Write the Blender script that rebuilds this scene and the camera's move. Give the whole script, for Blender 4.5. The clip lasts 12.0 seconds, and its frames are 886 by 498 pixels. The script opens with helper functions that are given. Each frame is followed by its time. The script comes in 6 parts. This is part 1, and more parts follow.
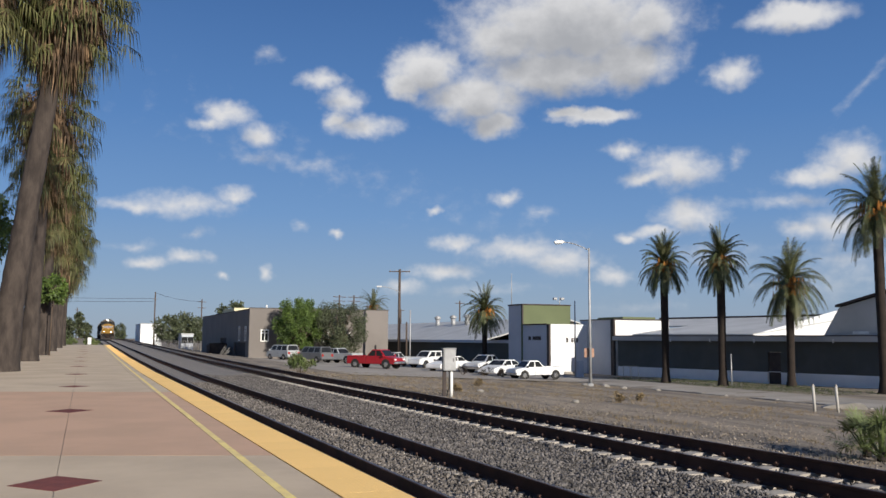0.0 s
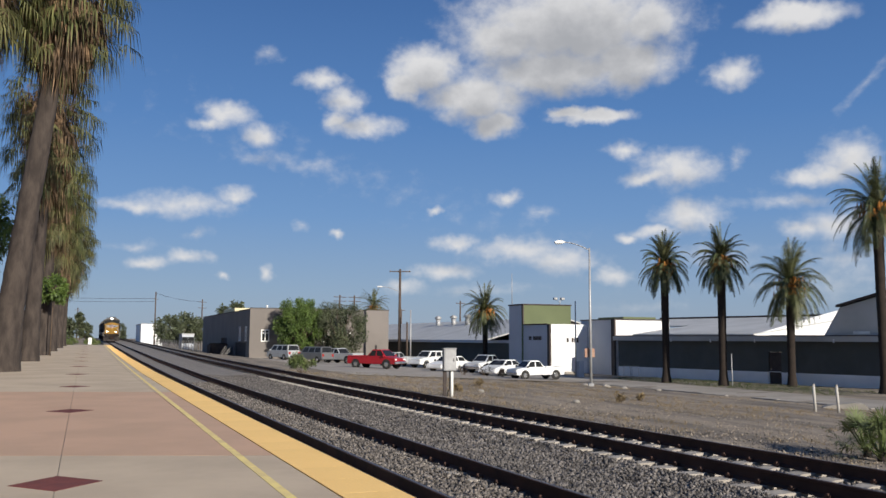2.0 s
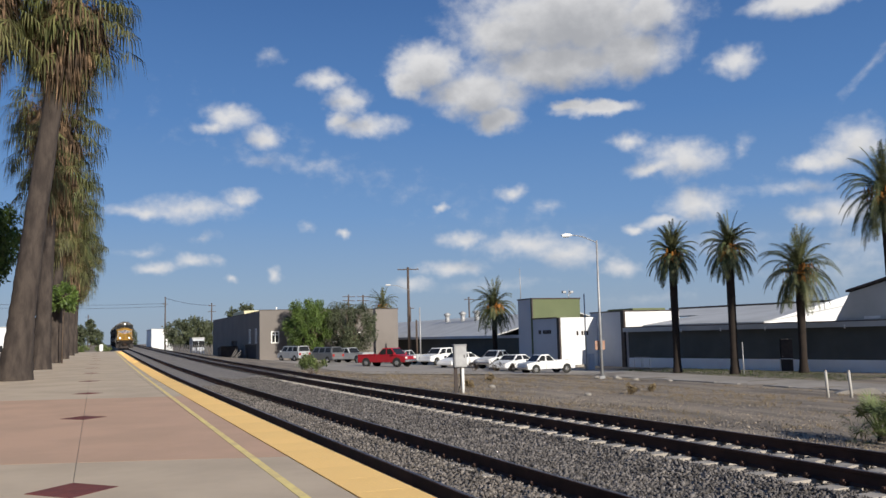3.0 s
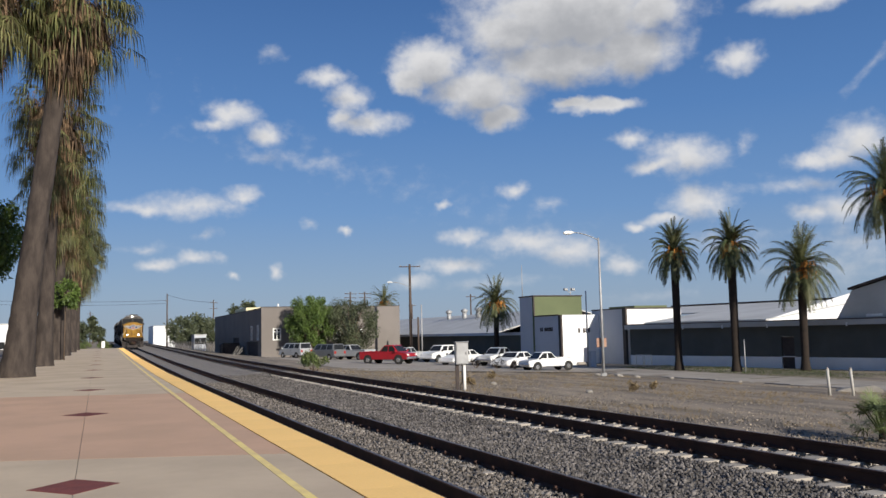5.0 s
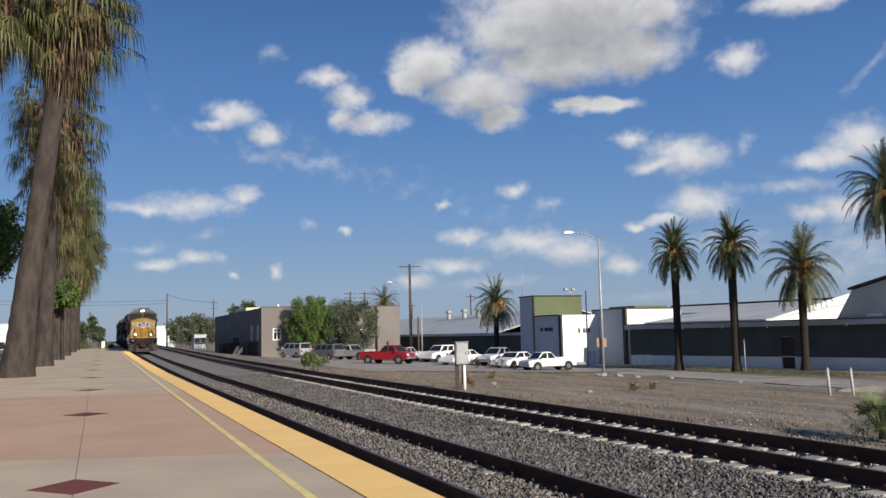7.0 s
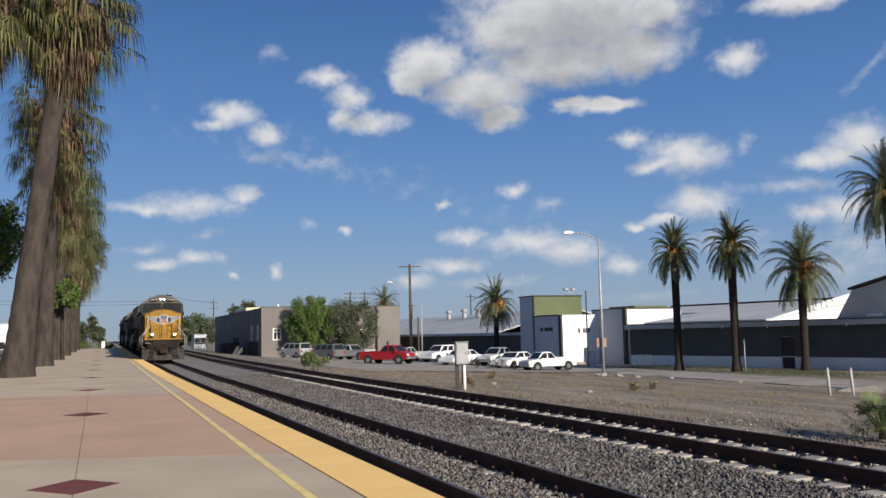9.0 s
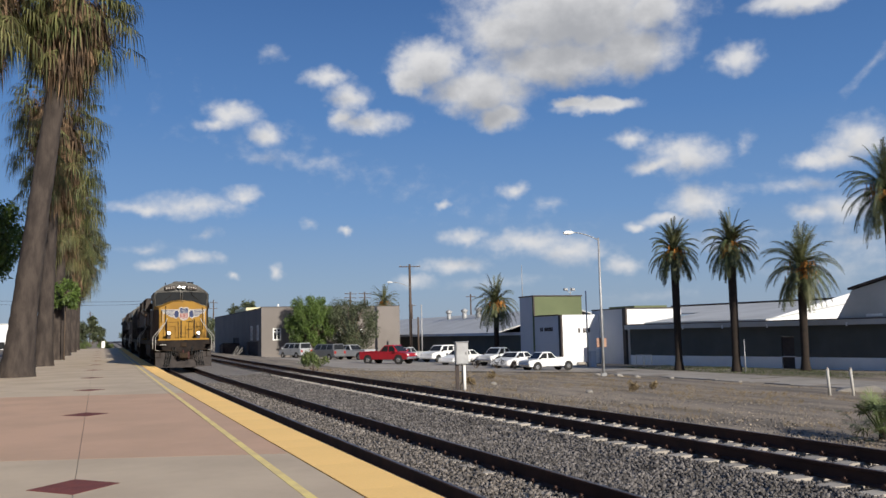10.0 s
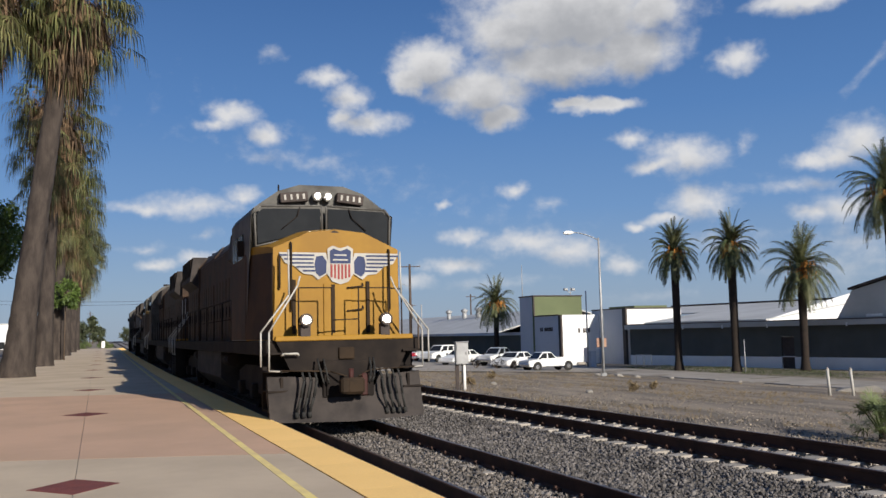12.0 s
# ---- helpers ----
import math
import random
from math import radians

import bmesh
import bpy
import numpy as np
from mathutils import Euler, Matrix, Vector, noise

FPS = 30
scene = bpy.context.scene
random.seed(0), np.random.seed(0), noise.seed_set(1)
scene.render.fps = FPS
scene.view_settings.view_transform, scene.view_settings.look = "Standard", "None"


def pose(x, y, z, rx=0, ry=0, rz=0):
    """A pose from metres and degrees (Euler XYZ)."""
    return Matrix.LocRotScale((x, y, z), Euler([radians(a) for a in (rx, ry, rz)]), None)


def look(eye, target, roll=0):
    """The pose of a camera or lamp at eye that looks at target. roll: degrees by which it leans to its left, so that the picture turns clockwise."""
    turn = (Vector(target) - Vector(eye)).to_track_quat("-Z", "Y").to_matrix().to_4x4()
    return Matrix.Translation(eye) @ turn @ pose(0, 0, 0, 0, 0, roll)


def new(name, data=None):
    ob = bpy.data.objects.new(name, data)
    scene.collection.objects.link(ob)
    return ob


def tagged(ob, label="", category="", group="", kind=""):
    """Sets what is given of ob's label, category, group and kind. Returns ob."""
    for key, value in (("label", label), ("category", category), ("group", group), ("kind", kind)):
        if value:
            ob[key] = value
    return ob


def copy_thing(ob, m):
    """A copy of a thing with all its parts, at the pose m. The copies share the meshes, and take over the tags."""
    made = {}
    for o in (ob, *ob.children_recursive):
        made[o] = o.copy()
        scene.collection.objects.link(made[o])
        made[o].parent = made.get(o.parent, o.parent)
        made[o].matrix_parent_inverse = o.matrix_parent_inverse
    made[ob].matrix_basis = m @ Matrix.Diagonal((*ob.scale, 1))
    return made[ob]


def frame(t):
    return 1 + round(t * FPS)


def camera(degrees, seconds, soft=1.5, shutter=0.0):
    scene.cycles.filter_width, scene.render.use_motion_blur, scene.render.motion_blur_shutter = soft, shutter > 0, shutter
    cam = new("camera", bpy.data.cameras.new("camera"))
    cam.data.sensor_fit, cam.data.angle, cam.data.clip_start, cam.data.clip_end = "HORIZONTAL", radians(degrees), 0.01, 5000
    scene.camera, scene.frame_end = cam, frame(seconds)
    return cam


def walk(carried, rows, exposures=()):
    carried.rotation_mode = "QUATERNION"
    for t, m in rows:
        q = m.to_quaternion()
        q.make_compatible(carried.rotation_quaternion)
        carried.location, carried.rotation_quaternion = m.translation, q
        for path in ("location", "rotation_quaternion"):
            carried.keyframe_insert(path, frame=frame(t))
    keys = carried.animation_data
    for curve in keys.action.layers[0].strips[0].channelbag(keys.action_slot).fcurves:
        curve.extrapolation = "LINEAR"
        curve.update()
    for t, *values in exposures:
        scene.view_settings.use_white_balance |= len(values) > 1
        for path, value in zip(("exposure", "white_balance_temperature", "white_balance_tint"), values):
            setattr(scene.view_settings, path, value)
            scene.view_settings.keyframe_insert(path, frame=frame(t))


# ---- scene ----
cam = camera(54.66, 12.0, soft=1.5)
EYE = (0.0, 0.0, 1.789)
walk(cam, [
    (0.0, pose(*EYE, 96.004, -0.290, -22.643)),
    (1.0, pose(*EYE, 96.004, -0.290, -22.640)),
    (1.8, pose(*EYE, 96.005, -0.290, -22.630)),
    (2.0, pose(*EYE, 96.005, -0.280, -22.612)),
    (2.5, pose(*EYE, 95.986, 0.073, -22.287)),
    (3.0, pose(*EYE, 95.796, 1.365, -21.966)),
    (3.5, pose(*EYE, 95.700, 1.340, -21.900)),
    (4.8, pose(*EYE, 95.614, 1.290, -21.857)),
    (8.0, pose(*EYE, 95.614, 1.290, -21.857)),
    (12.0, pose(*EYE, 95.614, 1.290, -21.857)),
])

# ---- sky and sun ----
SUN_AZ, SUN_EL = radians(166.3), radians(22.0)   # clockwise from +y
SUN_DIR = Vector((math.sin(SUN_AZ) * math.cos(SUN_EL), math.cos(SUN_AZ) * math.cos(SUN_EL), math.sin(SUN_EL)))

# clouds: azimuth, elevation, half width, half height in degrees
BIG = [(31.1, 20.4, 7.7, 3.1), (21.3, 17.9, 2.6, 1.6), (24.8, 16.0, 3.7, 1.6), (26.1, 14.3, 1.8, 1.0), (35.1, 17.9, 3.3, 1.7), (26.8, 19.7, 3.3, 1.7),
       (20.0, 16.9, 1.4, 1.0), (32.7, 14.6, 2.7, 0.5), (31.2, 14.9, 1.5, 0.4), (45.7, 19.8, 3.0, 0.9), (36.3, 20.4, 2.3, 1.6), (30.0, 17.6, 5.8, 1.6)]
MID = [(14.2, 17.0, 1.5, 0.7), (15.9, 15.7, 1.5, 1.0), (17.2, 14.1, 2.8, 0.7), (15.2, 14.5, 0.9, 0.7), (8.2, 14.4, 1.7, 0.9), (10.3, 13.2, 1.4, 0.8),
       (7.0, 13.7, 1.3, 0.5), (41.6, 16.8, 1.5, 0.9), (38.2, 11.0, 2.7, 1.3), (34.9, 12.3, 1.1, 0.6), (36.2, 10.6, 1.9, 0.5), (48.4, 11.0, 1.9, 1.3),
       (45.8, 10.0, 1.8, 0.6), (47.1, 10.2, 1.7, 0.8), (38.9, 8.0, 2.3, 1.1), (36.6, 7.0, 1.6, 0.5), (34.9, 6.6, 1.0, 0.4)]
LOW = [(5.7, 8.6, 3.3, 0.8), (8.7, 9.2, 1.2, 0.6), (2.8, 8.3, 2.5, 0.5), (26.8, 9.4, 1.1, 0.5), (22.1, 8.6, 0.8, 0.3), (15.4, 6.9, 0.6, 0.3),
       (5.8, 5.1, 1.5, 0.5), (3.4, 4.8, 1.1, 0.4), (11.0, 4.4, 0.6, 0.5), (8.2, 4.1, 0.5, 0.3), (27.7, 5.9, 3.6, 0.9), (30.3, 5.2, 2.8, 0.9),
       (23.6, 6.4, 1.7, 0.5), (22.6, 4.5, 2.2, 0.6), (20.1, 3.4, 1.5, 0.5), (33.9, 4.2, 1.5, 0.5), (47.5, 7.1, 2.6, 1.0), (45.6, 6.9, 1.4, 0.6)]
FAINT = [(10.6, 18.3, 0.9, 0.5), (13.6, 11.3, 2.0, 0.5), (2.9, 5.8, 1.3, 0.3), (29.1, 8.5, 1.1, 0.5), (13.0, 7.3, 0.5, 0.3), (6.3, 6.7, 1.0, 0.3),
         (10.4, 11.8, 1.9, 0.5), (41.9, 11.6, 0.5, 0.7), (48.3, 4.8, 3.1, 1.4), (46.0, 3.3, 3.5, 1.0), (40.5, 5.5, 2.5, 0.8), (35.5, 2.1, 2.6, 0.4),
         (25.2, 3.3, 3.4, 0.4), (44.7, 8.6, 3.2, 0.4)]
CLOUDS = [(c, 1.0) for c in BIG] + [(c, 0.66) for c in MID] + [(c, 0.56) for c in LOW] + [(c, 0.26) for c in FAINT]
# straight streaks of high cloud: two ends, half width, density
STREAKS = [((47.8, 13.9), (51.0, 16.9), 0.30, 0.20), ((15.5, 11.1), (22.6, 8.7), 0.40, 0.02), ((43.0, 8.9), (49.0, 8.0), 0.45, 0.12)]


class Tree:
    """Short-hand for node trees."""
    def __init__(self, tree):
        self.t = tree

    def add(self, kind, **props):
        n = self.t.nodes.new(kind)
        for k, v in props.items():
            setattr(n, k, v)
        return n

    def put(self, socket, value):
        if isinstance(value, bpy.types.NodeSocket):
            self.t.links.new(value, socket)
        else:
            socket.default_value = value

    def math(self, op, *args):
        n = self.add("ShaderNodeMath", operation=op)
        for s, v in zip(n.inputs, args):
            self.put(s, v)
        return n.outputs[0]

    def vec(self, op, *args):
        n = self.add("ShaderNodeVectorMath", operation=op)
        for s, v in zip(n.inputs, args):
            self.put(s, v)
        return n.outputs[1 if op == "LENGTH" else 0]

    def noise(self, co, scale, detail=4.0, rough=0.55):
        n = self.add("ShaderNodeTexNoise")
        self.put(n.inputs["Vector"], co)
        n.inputs["Scale"].default_value, n.inputs["Detail"].default_value, n.inputs["Roughness"].default_value = scale, detail, rough
        return n

    def mix(self, fac, a, b):
        n = self.add("ShaderNodeMix", data_type="RGBA")
        self.put(n.inputs[0], fac)
        self.put(n.inputs[6], a if isinstance(a, bpy.types.NodeSocket) else (*a, 1.0))
        self.put(n.inputs[7], b if isinstance(b, bpy.types.NodeSocket) else (*b, 1.0))
        return n.outputs[2]

    def ramp(self, x, lo, hi, a=0.0, b=1.0):
        n = self.add("ShaderNodeMapRange", interpolation_type="SMOOTHSTEP")
        for s, v in zip(n.inputs, (x, lo, hi, a, b)):
            self.put(s, v)
        return n.outputs[0]


def cloud_field():
    """A node group: cloud density at a point of (azimuth, elevation) in degrees."""
    g = bpy.data.node_groups.new("cloud_field", "ShaderNodeTree")
    g.interface.new_socket("P", in_out="INPUT", socket_type="NodeSocketVector")
    g.interface.new_socket("D", in_out="OUTPUT", socket_type="NodeSocketFloat")
    T = Tree(g)
    p = T.add("NodeGroupInput").outputs[0]
    wobble = T.noise(p, 0.50, 3.0, 0.6).outputs["Color"]
    wobble = T.vec("MULTIPLY", T.vec("SUBTRACT", wobble, (0.5, 0.5, 0.5)), (2.2, 1.3, 0.0))
    q = T.vec("ADD", p, wobble)
    total = None
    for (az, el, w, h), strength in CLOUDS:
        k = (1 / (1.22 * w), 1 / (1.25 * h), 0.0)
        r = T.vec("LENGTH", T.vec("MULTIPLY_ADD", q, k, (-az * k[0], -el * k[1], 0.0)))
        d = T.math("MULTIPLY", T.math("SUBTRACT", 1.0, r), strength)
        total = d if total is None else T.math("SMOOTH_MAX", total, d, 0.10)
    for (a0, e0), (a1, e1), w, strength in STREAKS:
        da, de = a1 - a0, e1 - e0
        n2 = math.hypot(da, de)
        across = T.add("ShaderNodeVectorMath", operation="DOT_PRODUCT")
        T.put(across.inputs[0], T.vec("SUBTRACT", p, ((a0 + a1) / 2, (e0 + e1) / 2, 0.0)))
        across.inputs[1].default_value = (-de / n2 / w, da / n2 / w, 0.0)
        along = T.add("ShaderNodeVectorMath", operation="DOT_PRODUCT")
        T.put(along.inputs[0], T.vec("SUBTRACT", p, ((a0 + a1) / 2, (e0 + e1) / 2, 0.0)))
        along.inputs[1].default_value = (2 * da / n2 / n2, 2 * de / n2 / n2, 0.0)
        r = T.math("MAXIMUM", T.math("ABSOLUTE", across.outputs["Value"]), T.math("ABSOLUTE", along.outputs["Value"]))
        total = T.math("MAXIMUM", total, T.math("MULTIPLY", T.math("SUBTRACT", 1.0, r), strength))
    # the same kind of broken cloud goes on over the rest of the sky
    rest = T.ramp(T.noise(T.vec("MULTIPLY", p, (0.05, 0.11, 0.0)), 1.0, 3.0).outputs["Fac"], 0.50, 0.72)
    sep = T.add("ShaderNodeSeparateXYZ")
    T.put(sep.inputs[0], p)
    away = T.math("MAXIMUM", T.ramp(T.math("ABSOLUTE", T.math("SUBTRACT", sep.outputs[0], 22.0)), 33.0, 45.0), T.ramp(sep.outputs[1], 24.0, 32.0))
    total = T.math("MAXIMUM", total, T.math("SUBTRACT", T.math("MULTIPLY", rest, away), 0.35))
    fine = T.math("MULTIPLY", T.math("SUBTRACT", T.noise(T.vec("MULTIPLY", p, (1.0, 1.3, 0.0)), 0.75, 7.0, 0.56).outputs["Fac"], 0.5), 0.62)
    T.put(T.add("NodeGroupOutput").inputs[0], T.math("ADD", total, fine))
    return g


def make_world():
    world = bpy.data.worlds.new("sky")
    scene.world = world
    world.use_nodes = True
    world.node_tree.nodes.clear()
    T = Tree(world.node_tree)
    co = T.add("ShaderNodeTexCoord").outputs["Generated"]
    sep = T.add("ShaderNodeSeparateXYZ")
    T.put(sep.inputs[0], T.vec("NORMALIZE", co))
    az = T.math("MULTIPLY", T.math("ARCTAN2", sep.outputs[0], sep.outputs[1]), 57.2958)
    el = T.math("MULTIPLY", T.math("ARCSINE", sep.outputs[2]), 57.2958)
    com = T.add("ShaderNodeCombineXYZ")
    T.put(com.inputs[0], az)
    T.put(com.inputs[1], el)
    field = cloud_field()
    fields = []
    for shift in ((0, 0, 0), (-0.3, 1.5, 0)):
        n = T.add("ShaderNodeGroup", node_tree=field)
        T.put(n.inputs[0], T.vec("ADD", com.outputs[0], shift))
        fields.append(n.outputs[0])
    here, above = fields
    cover = T.ramp(here, -0.06, 0.66)
    cover = T.math("MULTIPLY", cover, T.ramp(el, 0.3, 5.0, 0.25, 1.0))
    shade = T.ramp(T.math("ADD", above, T.math("MULTIPLY", here, 0.25)), 0.0, 1.15)
    white = T.mix(shade, CLOUD_LIT, CLOUD_SHADE)
    sky = T.add("ShaderNodeTexSky", sky_type="NISHITA", sun_disc=False, sun_elevation=SUN_EL, sun_rotation=SUN_AZ,
                altitude=50.0, air_density=1.0, dust_density=SKY_DUST, ozone_density=SKY_OZONE)
    tint = T.add("ShaderNodeMix", data_type="RGBA", blend_type="MULTIPLY")
    T.put(tint.inputs[0], 1.0)
    T.put(tint.inputs[6], sky.outputs[0])
    T.put(tint.inputs[7], (*SKY_TINT, 1.0))
    # a clear blue that pales towards a hazy horizon
    clear = T.add("ShaderNodeValToRGB")
    T.put(clear.inputs[0], T.math("DIVIDE", T.math("MAXIMUM", el, 0.0), 90.0))
    e = clear.color_ramp.elements
    e[0].position, e[0].color = 0.0, (*HAZE, 1)
    e[1].position, e[1].color = 1.0, (0.35, 1.1, 3.4, 1)
    for at, c in ((0.035, (4.6, 6.6, 9.6)), (0.09, (2.75, 5.3, 10.0)), (0.16, (1.6, 3.9, 8.8)), (0.25, (0.95, 2.6, 6.7))):
        n = e.new(at)
        n.color = (*c, 1)
    sky_c = T.mix(0.82, tint.outputs[2], clear.outputs[0])
    bg = T.add("ShaderNodeBackground")
    T.put(bg.inputs[0], T.mix(cover, sky_c, white))
    bg.inputs[1].default_value = SKY_STRENGTH
    T.put(T.add("ShaderNodeOutputWorld").inputs[0], bg.outputs[0])


SKY_STRENGTH, SKY_DUST, SKY_OZONE = 0.0496, 0.8, 1.6
SKY_TINT = (0.86, 0.96, 1.12)
CLOUD_LIT, CLOUD_SHADE = (12.2, 12.2, 12.4), (6.6, 6.8, 7.3)
HAZE = (5.6, 7.0, 9.0)
make_world()
sun = new("sun", bpy.data.lights.new("sun", "SUN"))
sun.data.energy, sun.data.angle, sun.data.color = 5.0, radians(0.53), (1.0, 0.93, 0.82)
sun.matrix_world = look(SUN_DIR * 100, (0, 0, 0))
scene.view_settings.exposure = 0.26

# ---- materials ----


def mat(name, c1, c2=None, scale=3.0, rough=0.8, metal=0.0, bump=0.0, bscale=60.0, spread=(0.35, 0.68), grain=0.10, vary=0.0, stretch=(1, 1, 1), coat=0.0, island=0.0, spec=0.3):
    """Two tones mixed by broad stains, fine grain over it, relief; vary: tone by object, island: tone by loose piece."""
    m = bpy.data.materials.new(name)
    m.use_nodes = True
    T = Tree(m.node_tree)
    b = m.node_tree.nodes["Principled BSDF"]
    b.inputs["Roughness"].default_value, b.inputs["Metallic"].default_value = rough, metal
    b.inputs["Coat Weight"].default_value, b.inputs["Specular IOR Level"].default_value = coat, spec
    co = T.vec("MULTIPLY", T.add("ShaderNodeTexCoord").outputs["Object"], stretch)
    c2 = c2 or tuple(0.75 * v for v in c1)
    col = T.mix(T.ramp(T.noise(co, scale, 5.0, 0.6).outputs["Fac"], *spread), c1, c2)
    fine = T.noise(co, bscale, 3.0, 0.6).outputs["Fac"]
    gain = T.math("ADD", 1.0 - grain, T.math("MULTIPLY", fine, 2 * grain))
    if vary:
        r = T.add("ShaderNodeObjectInfo").outputs["Random"]
        gain = T.math("MULTIPLY", gain, T.math("ADD", 1.0 - vary, T.math("MULTIPLY", r, 2 * vary)))
    if island:
        r = T.add("ShaderNodeNewGeometry").outputs["Random Per Island"]
        gain = T.math("MULTIPLY", gain, T.math("ADD", 1.0 - island, T.math("MULTIPLY", r, 2 * island)))
    out = T.add("ShaderNodeVectorMath", operation="SCALE")
    T.put(out.inputs[0], col)
    T.put(out.inputs[3], gain)
    T.put(b.inputs["Base Color"], out.outputs[0])
    T.put(b.inputs["Roughness"], T.math("ADD", max(0.0, rough - 0.08), T.math("MULTIPLY", fine, 0.16)))
    if bump:
        n = T.add("ShaderNodeBump")
        n.inputs["Strength"].default_value, n.inputs["Distance"].default_value = min(1.0, bump), 0.02
        T.put(n.inputs["Height"], fine)
        T.put(b.inputs["Normal"], n.outputs[0])
    return m


def glow(name, color, strength):
    m = bpy.data.materials.new(name)
    m.use_nodes = True
    b = m.node_tree.nodes["Principled BSDF"]
    b.inputs["Base Color"].default_value = (0.8, 0.8, 0.8, 1)
    b.inputs["Emission Color"].default_value = (*color, 1)
    b.inputs["Emission Strength"].default_value = strength
    return m


def leaf_mat(name, c1, c2, island=0.35, rough=0.55):
    m = mat(name, c1, c2, scale=0.8, rough=rough, grain=0.12, bscale=9.0, island=island)
    return m


M = {}
M["concrete_tan"] = mat("tan concrete", (0.54, 0.435, 0.315), (0.45, 0.36, 0.262), 0.5, 0.85, bump=0.15, bscale=90, grain=0.06)
M["concrete_pink"] = mat("pink coloured concrete", (0.54, 0.350, 0.240), (0.47, 0.315, 0.215), 0.5, 0.85, bump=0.15, bscale=90, grain=0.06)
M["brick_red"] = mat("dark red paving brick", (0.19, 0.055, 0.045), (0.14, 0.045, 0.04), 4, 0.85, bump=0.3, vary=0.2)
M["tactile"] = mat("yellow tactile rubber", (0.93, 0.60, 0.215), (0.87, 0.555, 0.195), 0.8, 0.75, bump=0.2, bscale=30, vary=0.03)
M["line_paint"] = mat("worn yellow line paint", (0.82, 0.66, 0.25), (0.66, 0.51, 0.24), 2.2, 0.8, bscale=70, grain=0.15)
M["concrete_grey"] = mat("grey concrete", (0.34, 0.31, 0.27), (0.26, 0.24, 0.21), 1.5, 0.9, bump=0.3, grain=0.12)
M["tie"] = mat("weathered concrete tie", (0.40, 0.362, 0.315), (0.31, 0.28, 0.245), 3, 0.9, bump=0.25, bscale=80, vary=0.12)
M["rail"] = mat("brown rusty rail steel", (0.085, 0.046, 0.035), (0.052, 0.031, 0.025), 2.0, 0.75, 0.2, bump=0.1)
M["rail_top"] = mat("worn rail head steel", (0.16, 0.13, 0.115), (0.11, 0.09, 0.08), 2.0, 0.42, 0.7)
M["ballast"] = mat("grey ballast stone bed", (0.178, 0.160, 0.144), (0.245, 0.220, 0.198), 6.0, 0.95, bump=1.0, bscale=22, grain=0.45)
M["stone"] = mat("crushed grey stone", (0.165, 0.150, 0.140), (0.080, 0.073, 0.070), 2.5, 0.92, bump=0.2, island=0.5)
M["dirt"] = mat("dry brown dirt", (0.27, 0.222, 0.170), (0.135, 0.115, 0.094), 0.42, 0.98, bump=0.8, bscale=14, grain=0.30, stretch=(1.7, 0.45, 1.0))
M["asphalt"] = mat("old grey asphalt", (0.13, 0.12, 0.108), (0.18, 0.16, 0.14), 0.25, 0.95, bump=0.4, bscale=30, grain=0.2)
M["grass_dry"] = mat("dry straw grass", (0.25, 0.185, 0.10), (0.16, 0.12, 0.07), 0.8, 0.9, island=0.4)
M["steel_black"] = mat("black painted underframe", (0.016, 0.013, 0.012), (0.030, 0.023, 0.019), 1.5, 0.8, 0.0, bump=0.1, spec=0.1)
M["steel_dirty"] = mat("dusty grey steel plate", (0.050, 0.041, 0.037), (0.024, 0.020, 0.019), 1.9, 0.78, 0.0, bump=0.1)
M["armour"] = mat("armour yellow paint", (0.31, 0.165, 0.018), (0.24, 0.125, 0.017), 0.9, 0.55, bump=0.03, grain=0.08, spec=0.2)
M["lever"] = mat("grimy dark red lever paint", (0.055, 0.016, 0.013), (0.03, 0.012, 0.010), 2, 0.7)
M["herald_white"] = mat("dusty white herald paint", (0.44, 0.42, 0.38), (0.34, 0.32, 0.29), 1.5, 0.6)
M["herald_blue"] = mat("dusty blue herald paint", (0.022, 0.036, 0.105), (0.018, 0.028, 0.08), 1.5, 0.6)
M["clod"] = mat("brown dirt clods", (0.32, 0.27, 0.215), (0.19, 0.16, 0.13), 2.0, 0.97, bump=0.2, island=0.4)
M["iron_brown"] = mat("dirty brown ironwork", (0.042, 0.028, 0.018), (0.026, 0.019, 0.014), 2.0, 0.8, spec=0.1)
# the yellow again for the flanks, with their shade and some grime in its colour
M["shaded_yellow"] = mat("yellow loco paint darkened for shade and grime", (0.062, 0.034, 0.019), (0.034, 0.022, 0.016), 1.2, 0.65, spec=0.15, bump=0.05, grain=0.12)
M["lot"] = mat("trampled grey-brown lot surface", (0.34, 0.305, 0.262), (0.255, 0.228, 0.196), 0.3, 0.96, bump=0.5, bscale=16, grain=0.2)
M["stone_warm"] = mat("crushed warm grey stone", (0.185, 0.163, 0.145), (0.105, 0.094, 0.086), 2.5, 0.92, bump=0.2, island=0.6)
M["undercarriage"] = mat("oily black undercarriage steel", (0.022, 0.018, 0.016), (0.040, 0.032, 0.027), 1.5, 0.8, bump=0.1, spec=0.1)
M["loco_grey"] = mat("light grey loco paint", (0.135, 0.130, 0.120), (0.068, 0.063, 0.058), 1.6, 0.6, spec=0.15, grain=0.06)
M["white"] = mat("white paint", (0.78, 0.77, 0.74), (0.66, 0.65, 0.62), 1.5, 0.5, grain=0.04)
M["red_paint"] = mat("red trim paint", (0.30, 0.022, 0.02), (0.20, 0.02, 0.017), 1.5, 0.5)
M["blue_paint"] = mat("dark blue paint", (0.035, 0.07, 0.22), (0.03, 0.055, 0.17), 1.5, 0.5)
